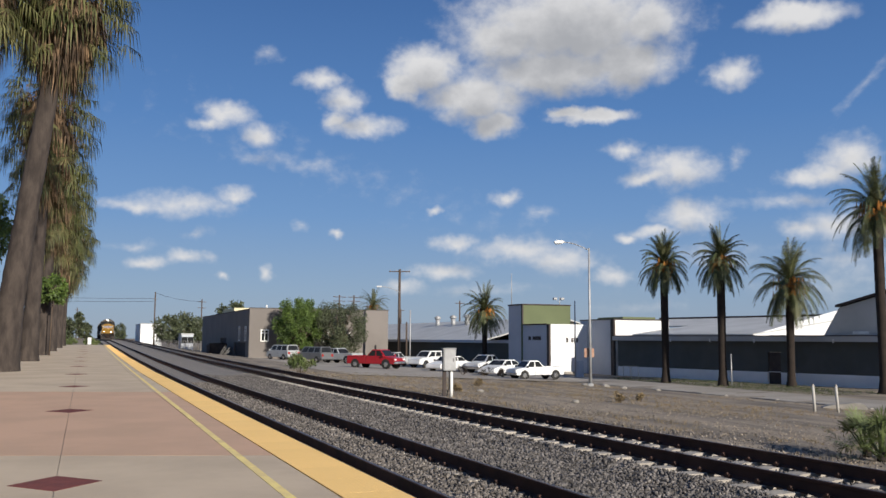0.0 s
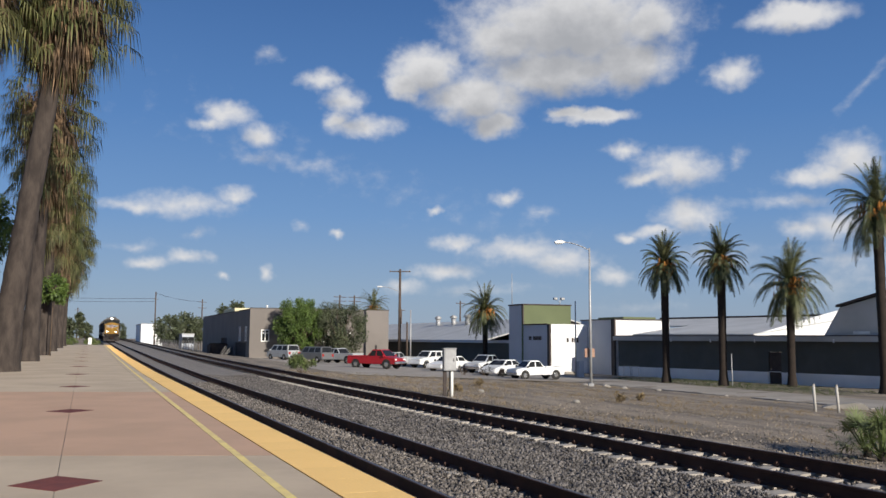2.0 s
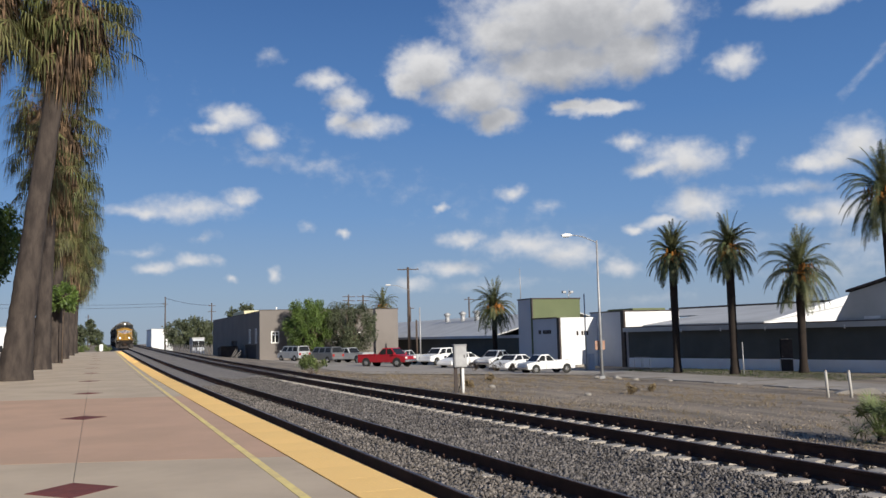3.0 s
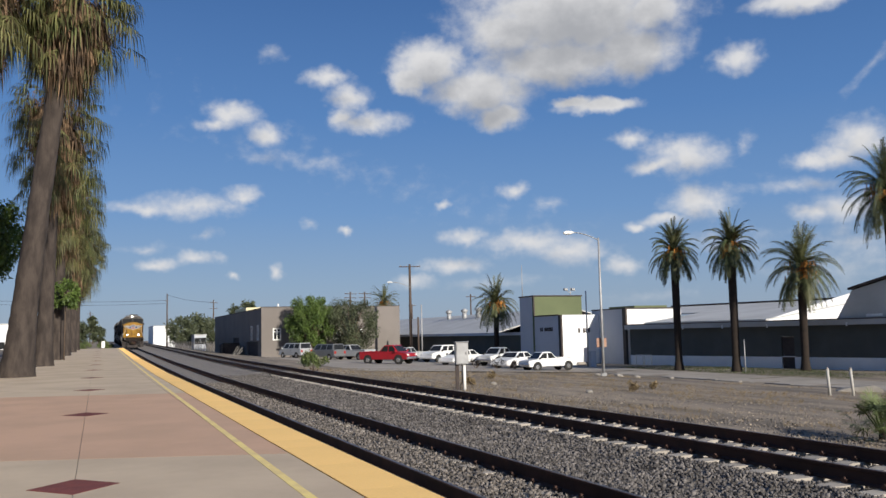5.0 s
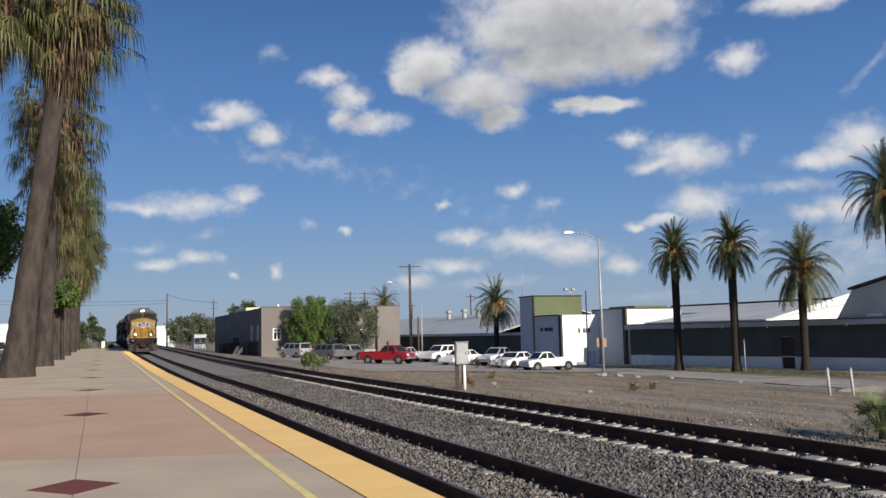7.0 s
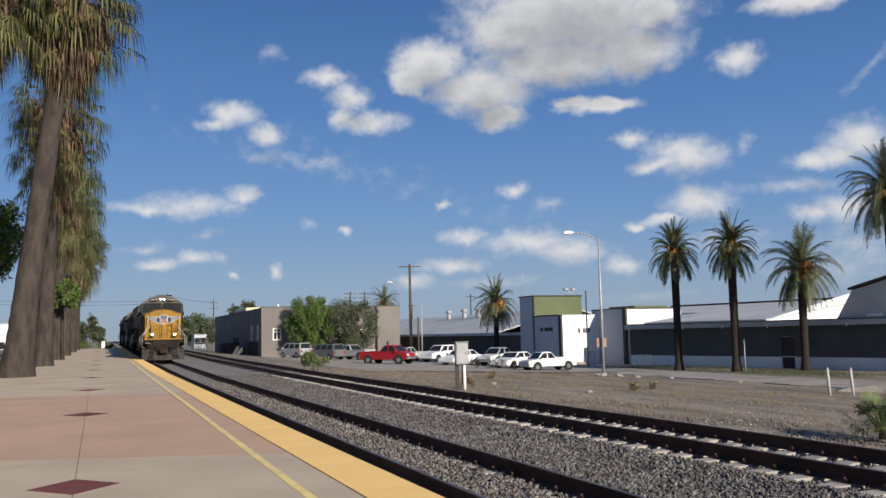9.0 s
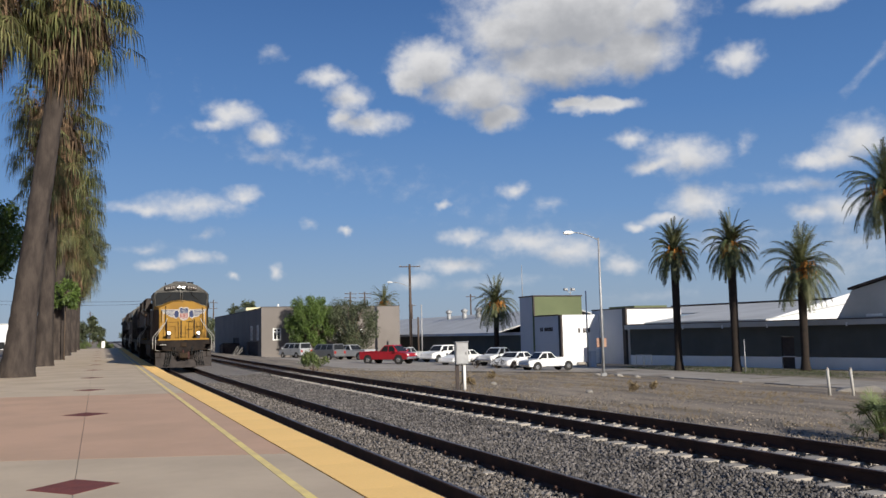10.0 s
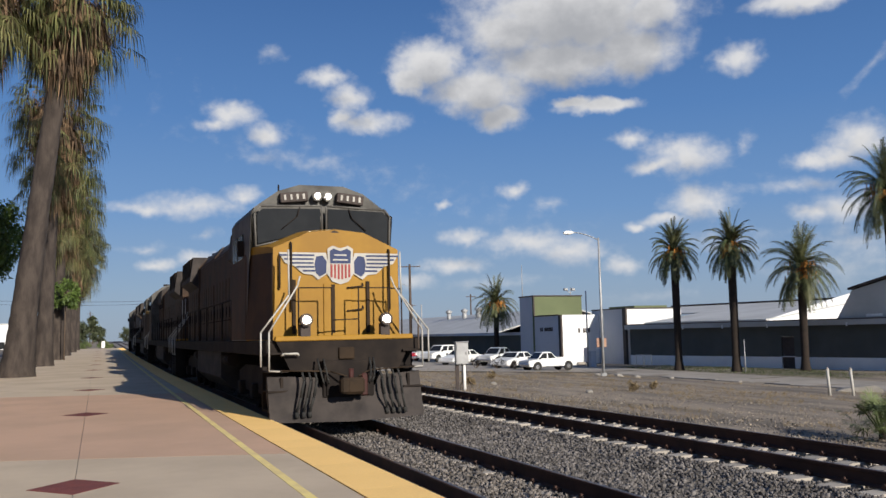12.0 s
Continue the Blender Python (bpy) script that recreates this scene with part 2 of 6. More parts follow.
M["glass_dark"] = mat("dark window glass", (0.018, 0.019, 0.020), (0.026, 0.027, 0.028), 1.0, 0.10, grain=0.02, spec=0.22)
M["lamp_glow"] = glow("lit headlamp lens", (1.0, 0.93, 0.80), 18.0)
M["chrome"] = mat("chrome", (0.6, 0.6, 0.6), (0.5, 0.5, 0.5), 3, 0.2, 0.9)
M["rubber"] = mat("black tyre rubber", (0.02, 0.02, 0.02), (0.035, 0.033, 0.03), 4, 0.85)
M["trunk_fan"] = mat("grey-brown palm trunk bark", (0.068, 0.054, 0.046), (0.034, 0.027, 0.024), 1.2, 0.95, bump=0.7, bscale=10, stretch=(2.5, 2.5, 0.7), grain=0.25)
M["trunk_date"] = mat("dark date palm trunk", (0.034, 0.025, 0.020), (0.022, 0.017, 0.014), 2.0, 0.95, bump=0.8, bscale=9, grain=0.3)
M["leaf_fan"] = leaf_mat("green fan palm leaf", (0.060, 0.072, 0.022), (0.130, 0.122, 0.048), 0.45)
M["leaf_dead"] = leaf_mat("dead brown palm leaf", (0.200, 0.128, 0.072), (0.060, 0.040, 0.027), 0.6, 0.8)
M["leaf_date"] = leaf_mat("green date palm leaf", (0.060, 0.075, 0.028), (0.115, 0.115, 0.055))
M["fruit"] = mat("orange date stalks", (0.38, 0.16, 0.03), (0.25, 0.10, 0.025), 4, 0.8)
M["leaf_pepper"] = leaf_mat("bright green leaf", (0.095, 0.145, 0.030), (0.052, 0.084, 0.020), 0.4)
M["leaf_olive"] = leaf_mat("grey-green leaf", (0.075, 0.088, 0.045), (0.05, 0.06, 0.032), 0.4)
M["leaf_bush"] = leaf_mat("bush leaf", (0.085, 0.12, 0.035), (0.13, 0.14, 0.06), 0.4)
M["bark"] = mat("brown bark", (0.12, 0.085, 0.06), (0.08, 0.06, 0.045), 3, 0.95, bump=0.5)
M["stucco_grey"] = mat("warm grey stucco", (0.20, 0.178, 0.163), (0.17, 0.152, 0.139), 0.25, 0.92, bump=0.1, bscale=25, grain=0.05)
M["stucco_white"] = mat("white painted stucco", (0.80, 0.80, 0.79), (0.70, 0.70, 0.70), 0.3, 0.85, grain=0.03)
# white stucco with shade in its colour; also serves small pale parts
M["stucco_pale_shade"] = mat("pale blue-grey wall and shade tone", (0.50, 0.52, 0.56), (0.45, 0.47, 0.51), 0.3, 0.85, grain=0.03)
M["green_wall"] = mat("sage green painted siding", (0.125, 0.145, 0.075), (0.11, 0.13, 0.068), 0.3, 0.85, grain=0.04)
M["band_dark"] = mat("dark green-black painted wall", (0.072, 0.078, 0.074), (0.092, 0.098, 0.093), 0.3, 0.8, grain=0.06)
M["roof_grey"] = mat("pale grey metal roofing", (0.46, 0.46, 0.45), (0.38, 0.38, 0.37), 0.3, 0.6, grain=0.04)
M["trim_dark"] = mat("dark brown trim", (0.05, 0.04, 0.037), (0.07, 0.055, 0.05), 2, 0.8)
M["pole_wood"] = mat("dark wooden utility pole", (0.07, 0.052, 0.042), (0.10, 0.075, 0.06), 2, 0.95, bump=0.3, stretch=(6, 6, 0.6))
M["galvanised"] = mat("galvanised steel", (0.40, 0.40, 0.40), (0.32, 0.32, 0.32), 3, 0.5, 0.3)
M["cream"] = mat("cream painted wall", (0.62, 0.56, 0.36), (0.55, 0.50, 0.33), 0.5, 0.85)
M["sign_orange"] = mat("orange sign face", (0.42, 0.27, 0.20), (0.33, 0.17, 0.11), 5, 0.6)
M["grass_green"] = mat("thin green grass", (0.06, 0.085, 0.028), (0.09, 0.10, 0.045), 0.8, 0.9, island=0.4)
M["fence"] = mat("weathered fence wire", (0.20, 0.19, 0.18), (0.15, 0.14, 0.13), 3, 0.7)

# ---- mesh helpers ----


def link(name, bm, material, parent=None, label="", smooth=False):
    me = bpy.data.meshes.new(name)
    bm.normal_update()
    bm.to_mesh(me)
    bm.free()
    for m in (material if isinstance(material, (list, tuple)) else [material]):
        me.materials.append(m)
    if smooth:
        for poly in me.polygons:
            poly.use_smooth = True
    ob = new(name, me)
    if parent:
        ob.parent = parent
    if label:
        ob["label"] = label
    return ob


def part(name, bm, material, parent, label="", smooth=False):
    return link(name, bm, material, parent, label, smooth)


def empty(name, m=None):
    ob = new(name)
    ob.empty_display_size = 0.2
    if m is not None:
        ob.matrix_basis = m
    return ob


def box(bm, x0, x1, y0, y1, z0, z1, bevel=0.0, m=None, mi=0):
    vs = [bm.verts.new(Vector(c)) for c in ((x0, y0, z0), (x1, y0, z0), (x1, y1, z0), (x0, y1, z0), (x0, y0, z1), (x1, y0, z1), (x1, y1, z1), (x0, y1, z1))]
    fs = [bm.faces.new([vs[i] for i in q]) for q in ((3, 2, 1, 0), (4, 5, 6, 7), (0, 1, 5, 4), (1, 2, 6, 5), (2, 3, 7, 6), (3, 0, 4, 7))]
    for f_ in fs:
        f_.material_index = mi
    if bevel:
        es = list({e for f_ in fs for e in f_.edges})
        r = bmesh.ops.bevel(bm, geom=es, offset=bevel, segments=1, affect="EDGES")
        for f_ in r["faces"]:
            f_.material_index = mi
            vs += [v for v in f_.verts if v not in vs]
        vs = [v for v in vs if v.is_valid]
    if m is not None:
        bmesh.ops.transform(bm, matrix=m, verts=list(set(vs)))
    return vs


def tube(bm, a, b, r0, r1=None, n=8, cap=True, mi=0):
    """A tapered round bar from a to b."""
    a, b = Vector(a), Vector(b)
    r1 = r0 if r1 is None else r1
    q = (b - a).to_track_quat("Z", "Y").to_matrix()
    rings = []
    for c, r in ((a, r0), (b, r1)):
        rings.append([bm.verts.new(c + q @ Vector((r * math.cos(6.2832 * i / n), r * math.sin(6.2832 * i / n), 0))) for i in range(n)])
    for i in range(n):
        f_ = bm.faces.new((rings[0][i], rings[0][(i + 1) % n], rings[1][(i + 1) % n], rings[1][i]))
        f_.smooth, f_.material_index = True, mi
    if cap:
        for ring in (list(reversed(rings[0])), rings[1]):
            bm.faces.new(ring).material_index = mi


def pipe(bm, pts, r, n=6):
    for a, b in zip(pts, pts[1:]):
        tube(bm, a, b, r, r, n)


def prism(bm, profile, x0, x1, axis="x", mi=0, bevel=0.0):
    """Extrude a closed outline (pairs) between two planes; axis names the way of extrusion."""
    def at(u, v, w):
        return Vector({"x": (w, u, v), "y": (u, w, v), "z": (u, v, w)}[axis])
    lo = [bm.verts.new(at(u, v, x0)) for u, v in profile]
    hi = [bm.verts.new(at(u, v, x1)) for u, v in profile]
    fs = [bm.faces.new(lo), bm.faces.new(list(reversed(hi)))]
    n = len(profile)
    for i in range(n):
        fs.append(bm.faces.new((lo[(i + 1) % n], lo[i], hi[i], hi[(i + 1) % n])))
    for f_ in fs:
        f_.material_index = mi
    bmesh.ops.recalc_face_normals(bm, faces=fs)
    if bevel:
        bmesh.ops.bevel(bm, geom=list({e for f_ in fs for e in f_.edges}), offset=bevel, segments=2, affect="EDGES")
    return fs


def mesh_from(name, verts, faces, material, kind="", label="", category="", parent=None):
    """One mesh from arrays: verts (n, 3), faces (k, 3 or 4)."""
    me = bpy.data.meshes.new(name)
    me.from_pydata([], [], [])
    verts, faces = np.asarray(verts, float), np.asarray(faces, int)
    me.vertices.add(len(verts))
    me.vertices.foreach_set("co", verts.ravel())
    k = faces.shape[1]
    me.loops.add(faces.size)
    me.loops.foreach_set("vertex_index", faces.ravel().astype(np.int32))
    me.polygons.add(len(faces))
    me.polygons.foreach_set("loop_start", np.arange(0, faces.size, k, dtype=np.int32))
    me.polygons.foreach_set("loop_total", np.full(len(faces), k, dtype=np.int32))
    me.update(calc_edges=True)
    me.validate()
    me.materials.append(material)
    ob = new(name, me)
    if parent:
        ob.parent = parent
    return tagged(ob, label, category, "", kind)


# ---- ground, platform, tracks ----
RNG = np.random.default_rng(4)
TRACKS = (4.68, 9.63)      # centre lines; rail tops lie at z = 0
PLAT_Z, PLAT_EDGE, PLAT_END = 0.22, 3.12, 134.0
KNEE, GRADE, CREST = 42.0, 71.0, 260.0    # where the line begins to climb, climbs steadily, and ends its climb


def line(y):
    """Shift to the east and rise of tracks and platform at y."""
    return 0.0045 * max(0.0, y - KNEE), 0.003 * max(0.0, min(y, GRADE) - KNEE) + 0.0065 * max(0.0, min(y, CREST) - GRADE)


def along(bm):
    """Lay a mesh, built straight, along the line."""
    for v in bm.verts:
        dx, dz = line(v.co.y)
        v.co.x += dx
        v.co.z += dz
    return bm


def ground_z(x):
    return float(np.interp(x, [-2500, -12, 3, 12, 13, 34, 2500], [-0.4, -0.3, -0.55, -0.47, -0.50, -1.40, -1.40]))


def bed_z(x):
    return np.interp(x, [2.9, 3.2, 6.2, 6.9, 7.5, 8.0, 8.34, 8.50, 10.76, 10.92, 11.25, 12.7], [-0.24, -0.215, -0.215, -0.285, -0.29, -0.25, -0.222, -0.262, -0.262, -0.222, -0.25, -0.52])


def sheet(name, xs, ys, height, material, label, category, kind="structure"):
    vs = [(x + (line(y)[0] if name == "ballast_bed" else 0.0), y, height(x, y)) for y in ys for x in xs]
    n = len(xs)
    fs = [(j * n + i, j * n + i + 1, (j + 1) * n + i + 1, (j + 1) * n + i) for j in range(len(ys) - 1) for i in range(n - 1)]
    return mesh_from(name, vs, fs, material, kind, label, category)


def rough_ground(x, y):
    near = 1.0 if (13 < x < 80 and -5 < y < 140) else 0.0
    rise = line(y)[1] * float(np.interp(x, [-60, -14, 12.5, 22], [0, 1, 1, 0]))
    return ground_z(x) + rise + near * 0.05 * (noise.noise((x * 0.35, y * 0.3, 0)) + 0.5 * noise.noise((x * 1.1, y * 1.0, 3)))


gx = [-2500, -600, -150, -50, -12, -3, 3, 8, 12, 13] + [13 + 0.5 * i for i in range(1, 45)] + [37, 40, 50, 70, 120, 300, 900, 2500]
gy = [-2500, -500, -100, -20, 0, 5] + [5 + 0.6 * i for i in range(1, 90)] + [62, 68, 76, 90, 110, 140, 200, 260, 300, 600, 1200, 3000]
sheet("ground", gx, gy, rough_ground, M["dirt"], "dry brown dirt ground with gravel and stubble", "ground")
bx = [2.9, 3.2, 6.2, 6.9, 7.5, 8.0, 8.34, 8.50, 10.76, 10.92, 11.25, 12.0, 12.7]
sheet("ballast_bed", bx, [-60, 0, 10, 20, KNEE, GRADE, 120, 200, CREST, 700], lambda x, y: float(bed_z(x)) + line(y)[1], M["ballast"], "grey crushed stone ballast under the tracks", "ballast")


def platform():
    top = empty("platform")
    tagged(top, "concrete station platform with a yellow tactile edge", "platform", kind="structure")
    ends = ((-30, KNEE), (KNEE, GRADE), (GRADE, PLAT_END))
    bm = bmesh.new()
    for a, b in ends:
        box(bm, -9.0, PLAT_EDGE - 0.02, a, b, -1.6, PLAT_Z - 0.012)
    part("platform_base", along(bm), M["concrete_grey"], top)
    # slabs: tan at the joints of the bands, pink between them
    edges = [-30, -16.5, -2.0, 12.7, 27.3, KNEE, 56.5, GRADE, 86, 100, 115, PLAT_END]
    for i, (a, b) in enumerate(zip(edges, edges[1:])):
        pink = i in (1, 3)

        def skew(bm):
            # the joints run aslant to the track
            for v in bm.verts:
                if -29 < v.co.y < PLAT_END - 1:
                    v.co.y -= 0.36 * (v.co.x + 0.21)
            return along(bm)
        for x0, x1 in ((-9.0, -4.6), (-4.59, -0.215), (-0.205, 1.96), (1.97, 2.43)):
            bm = bmesh.new()
            if x0 < -4.595:
                box(bm, x0, x1, a + 0.006, b - 0.006, PLAT_Z - 0.1, PLAT_Z - 0.002)
                part("slab", skew(bm), M["concrete_tan"], top)
                continue
            box(bm, x0, x1, a + 0.006, b - 0.006, PLAT_Z - 0.1, PLAT_Z)
            part("slab", skew(bm), M["concrete_pink" if pink or (x0 > 2 and i < 4) else "concrete_tan"], top)
    bm = bmesh.new()
    # laid by hand: it drifts a little towards the edge
    for a, b in ((-30, 9), (9, KNEE), (KNEE, GRADE), (GRADE, PLAT_END)):
        for v in box(bm, 1.915, 2.015, a, b, PLAT_Z - 0.02, PLAT_Z + 0.004):
            v.co.x += float(np.interp(v.co.y, [9, KNEE, PLAT_END], [0.0, 0.20, 0.27]))
    part("safety_line", along(bm), M["line_paint"], top, "worn yellow painted line")
    # diamonds of dark red brick along the joint
    dm = None
    for k in range(13):
        y = 10.34 + 9.95 * (k - 1)
        bm = bmesh.new()
        if dm is None:
            vs = [bm.verts.new(c) for c in ((-0.47, 0, 0), (0, -0.53, 0), (0.47, 0, 0), (0, 0.53, 0))]
            r = bmesh.ops.extrude_face_region(bm, geom=[bm.faces.new(vs)])
            bmesh.ops.translate(bm, vec=(0, 0, 0.006), verts=[v for v in r["geom"] if isinstance(v, bmesh.types.BMVert)])
            bmesh.ops.recalc_face_normals(bm, faces=bm.faces)
            ob = part("paving_diamond", bm, M["brick_red"], top, "dark red brick diamond inlay")
            dm = ob.data
        else:
            bm.free()
            ob = new("paving_diamond", dm)
            ob.parent = top
            ob["label"] = "dark red brick diamond inlay"
        dx, dz = line(y)
        ob.location = (-0.21 + dx, y, PLAT_Z - 0.002 + dz)
    # tactile tiles, each with its rows of truncated domes
    bm = bmesh.new()
    L = 0.914
    box(bm, 0.0, 0.66, 0.0015, L - 0.0015, -0.03, 0.0, 0.001)
    for i in range(11):
        for j in range(15):
            c = Vector((0.03 + 0.06 * i, 0.03 + 0.06 * j, 0))
            lo = [bm.verts.new(c + Vector((0.013 * a, 0.013 * b, 0.0))) for a, b in ((-1, -1), (1, -1), (1, 1), (-1, 1))]
            hi = [bm.verts.new(c + Vector((0.008 * a, 0.008 * b, 0.0012))) for a, b in ((-1, -1), (1, -1), (1, 1), (-1, 1))]
            bm.faces.new(hi)
            for a in range(4):
                bm.faces.new((lo[a], lo[(a + 1) % 4], hi[(a + 1) % 4], hi[a]))
    first = part("tactile_tile", bm, M["tactile"], top)
    bm = bmesh.new()
    box(bm, 0.0, 0.66, 0.0015, L - 0.0015, -0.03, 0.0005)
    plain = bpy.data.meshes.new("tactile_tile_far")
    bm.to_mesh(plain)
    bm.free()
    plain.materials.append(M["tactile"])
    for k in range(int((PLAT_END + 6) / L)):
        y = -6 + k * L
        if k == 0:
            ob = first
        else:
            ob = new("tactile_tile", first.data if y < 26 else plain)
            ob.parent = top
        dx, dz = line(y)
        ob.location = (2.45 + dx, y, PLAT_Z + 0.004 + dz)
    bm = bmesh.new()
    for a, b in ends:
        box(bm, PLAT_EDGE - 0.02, PLAT_EDGE + 0.03, a, b, -0.05, PLAT_Z - 0.01, 0.01)
    part("edge_coping", along(bm), M["concrete_grey"], top)
    # planter kerb along the palms
    bm = bmesh.new()
    for a in np.arange(20, 130, 5.0):
        box(bm, -4.62, -4.45, a + 0.01, a + 4.99, PLAT_Z - 0.05, PLAT_Z + 0.10, 0.015)
    part("planter_kerb", along(bm), M["concrete_tan"], top)


platform()


def track(xc, name, label):
    top = empty(name)
    tagged(top, label, "railway track", "railway tracks", "structure")
    prof = [(-0.075, -0.20), (0.075, -0.20), (0.075, -0.188), (0.012, -0.165), (0.009, -0.045), (0.036, -0.035), (0.036, -0.004), (0.026, 0.0),
            (-0.026, 0.0), (-0.036, -0.004), (-0.036, -0.035), (-0.009, -0.045), (-0.012, -0.165), (-0.075, -0.188)]
    for s in (-0.75, 0.75):
        bm = bmesh.new()
        for a, b in ((-60, KNEE), (KNEE, GRADE), (GRADE, CREST), (CREST, 700)):
            prism(bm, [(xc + s + u, v) for u, v in prof], a, b, "y")
        part("rail", along(bm), M["rail"], top)
        bm = bmesh.new()
        for a, b in ((-60, KNEE), (KNEE, GRADE), (GRADE, CREST), (CREST, 700)):
            box(bm, xc + s - 0.022, xc + s + 0.022, a, b, -0.002, 0.0015)
        part("running_surface", along(bm), M["rail_top"], top, "worn running surface of the rail")
    # concrete ties: the nearest ones one by one
    bm = bmesh.new()
    tprof = [(-1.29, -0.38), (1.29, -0.38), (1.29, -0.20), (1.22, -0.18), (0.45, -0.178), (0.35, -0.20), (-0.35, -0.20), (-0.45, -0.178), (-1.22, -0.18), (-1.29, -0.20)]
    prism(bm, tprof, -0.13, 0.13, "y")
    first = part("tie", bm, M["tie"], top)
    n = 250
    for k in range(n):
        ob = first if k == 0 else new("tie", first.data)
        ob.parent = top
        y = -2 + 0.61 * k
        dx, dz = line(y)
        # farther on the ballast lies over the ties
        sunk = 0.07 * min(1.0, max(0.0, (y - (24 if xc < 6 else 42)) / 10))
        ob.location = (xc + dx, y + RNG.normal(0, 0.012), RNG.normal(-0.021, 0.004) - sunk + dz)
        ob.rotation_euler = (0, 0, RNG.normal(0, 0.006))
    bm = bmesh.new()
    for k in range(n, 560):
        box(bm, xc - 1.29, xc + 1.29, -2 + 0.61 * k - 0.13, -2 + 0.61 * k + 0.13, -0.45, -0.29)
    tagged(part("far_ties", along(bm), M["tie"], top), kind="stuff")
    bm = bmesh.new()
    for k in range(160):
        for s in (-0.75, 0.75):
            for e in (-0.10, 0.10):
                y = -2 + 0.61 * k
                box(bm, xc + s + e - 0.035, xc + s + e + 0.035, y - 0.05, y + 0.05, -0.202, -0.150, 0.0)
                box(bm, xc + s + e * 1.25 - 0.015, xc + s + e * 1.25 + 0.015, y - 0.02, y + 0.02, -0.151, -0.125, 0.0)
    tagged(part("rail_clips", along(bm), M["rail"], top), kind="stuff")


track(TRACKS[0], "track_1", "railway track with brown steel rails half sunk in ballast")
track(TRACKS[1], "track_2", "railway track with brown steel rails on pale concrete ties")


def stones(name, n, xr, yr, height, size, material, label, pick=None, seed=1, parent=None):
    """Loose angular stones: eight-sided lumps, each turned and stretched in its own way."""
    rng = np.random.default_rng(seed)
    x, y = rng.uniform(*xr, n), yr[0] + (yr[1] - yr[0]) * rng.random(n) ** 1.35
    if pick is not None:
        ok = pick(x, y, rng)
        x, y = x[ok], y[ok]
    n = len(x)
    base = np.array([(1, 0, 0), (-1, 0, 0), (0, 1, 0), (0, -1, 0), (0, 0, 1), (0, 0, -1)], float)
    tri = np.array([(0, 2, 4), (2, 1, 4), (1, 3, 4), (3, 0, 4), (2, 0, 5), (1, 2, 5), (3, 1, 5), (0, 3, 5)])
    q = rng.normal(size=(n, 4))
    q /= np.linalg.norm(q, axis=1, keepdims=True)
    w, a, b, c = q.T
    R = np.stack([1 - 2 * (b * b + c * c), 2 * (a * b - w * c), 2 * (a * c + w * b), 2 * (a * b + w * c), 1 - 2 * (a * a + c * c), 2 * (b * c - w * a),
                  2 * (a * c - w * b), 2 * (b * c + w * a), 1 - 2 * (a * a + b * b)], 1).reshape(n, 3, 3)
    v = base[None] * rng.uniform(0.6, 1.25, (n, 6, 1)) * rng.uniform(0.6, 1.1, (n, 1, 3))
    v = v + rng.normal(0, 0.16, v.shape)
    v = np.einsum("nij,nkj->nki", R, v) * (size * rng.uniform(0.6, 1.35, n))[:, None, None]
    z = height(x) + rng.uniform(-0.3, 0.9, n) * size
    v += np.stack([x + 0.0045 * np.clip(y - KNEE, 0, 20), y, z + 0.003 * np.clip(y - KNEE, 0, 20)], 1)[:, None, :]
    f_ = tri[None] + 6 * np.arange(n)[:, None, None]
    return mesh_from(name, v.reshape(-1, 3), f_.reshape(-1, 3), material, "stuff", label, "stones", parent)


def off_rails(x, y, rng):
    ok = np.ones(len(x), bool)
    for xc in TRACKS:
        for s in (-0.75, 0.75):
            ok &= np.abs(x - xc - s) > 0.09
    # the ties of the far track lie bare, those of the near one are mostly covered
    on_tie = np.abs((y + 2) % 0.61 - 0.305) > 0.175
    d2 = np.abs(x - TRACKS[1])
    bare = on_tie & (d2 < 1.22)
    ok &= ~(bare & (rng.random(len(x)) > 0.06 + 0.25 * (d2 < 0.6)))
    d1 = np.abs(x - TRACKS[0])
    bare = on_tie & (d1 > 0.85) & (d1 < 1.2)
    ok &= ~(bare & (rng.random(len(x)) > 0.6))
    return ok


stones("warm_ballast_stones", 30000, (3.2, 5.9), (6.0, 40.0), bed_z, 0.034, M["stone_warm"], "loose warm grey ballast stones between the rails", off_rails, 2)
stones("ballast_stones", 95000, (5.6, 12.6), (6.0, 48.0), bed_z, 0.034, M["stone"], "loose grey crushed ballast stones", off_rails, 3)
stones("gravel", 22000, (12.0, 22.0), (8.0, 60.0), lambda x: np.array([ground_z(a) for a in x]), 0.028, M["stone"], "scattered grey gravel on the dirt",
       lambda x, y, r: r.random(len(x)) < np.clip((17.5 - x) / 5.0, 0.05, 1), 5)


stones("dirt_clods", 26000, (12.8, 33.0), (9.0, 58.0), lambda x: np.array([ground_z(a) for a in x]), 0.026, M["clod"], "loose brown dirt clods and pebbles",
       lambda x, y, r: r.random(len(x)) < np.clip((30.0 - x) / 14.0, 0.08, 1), 6)


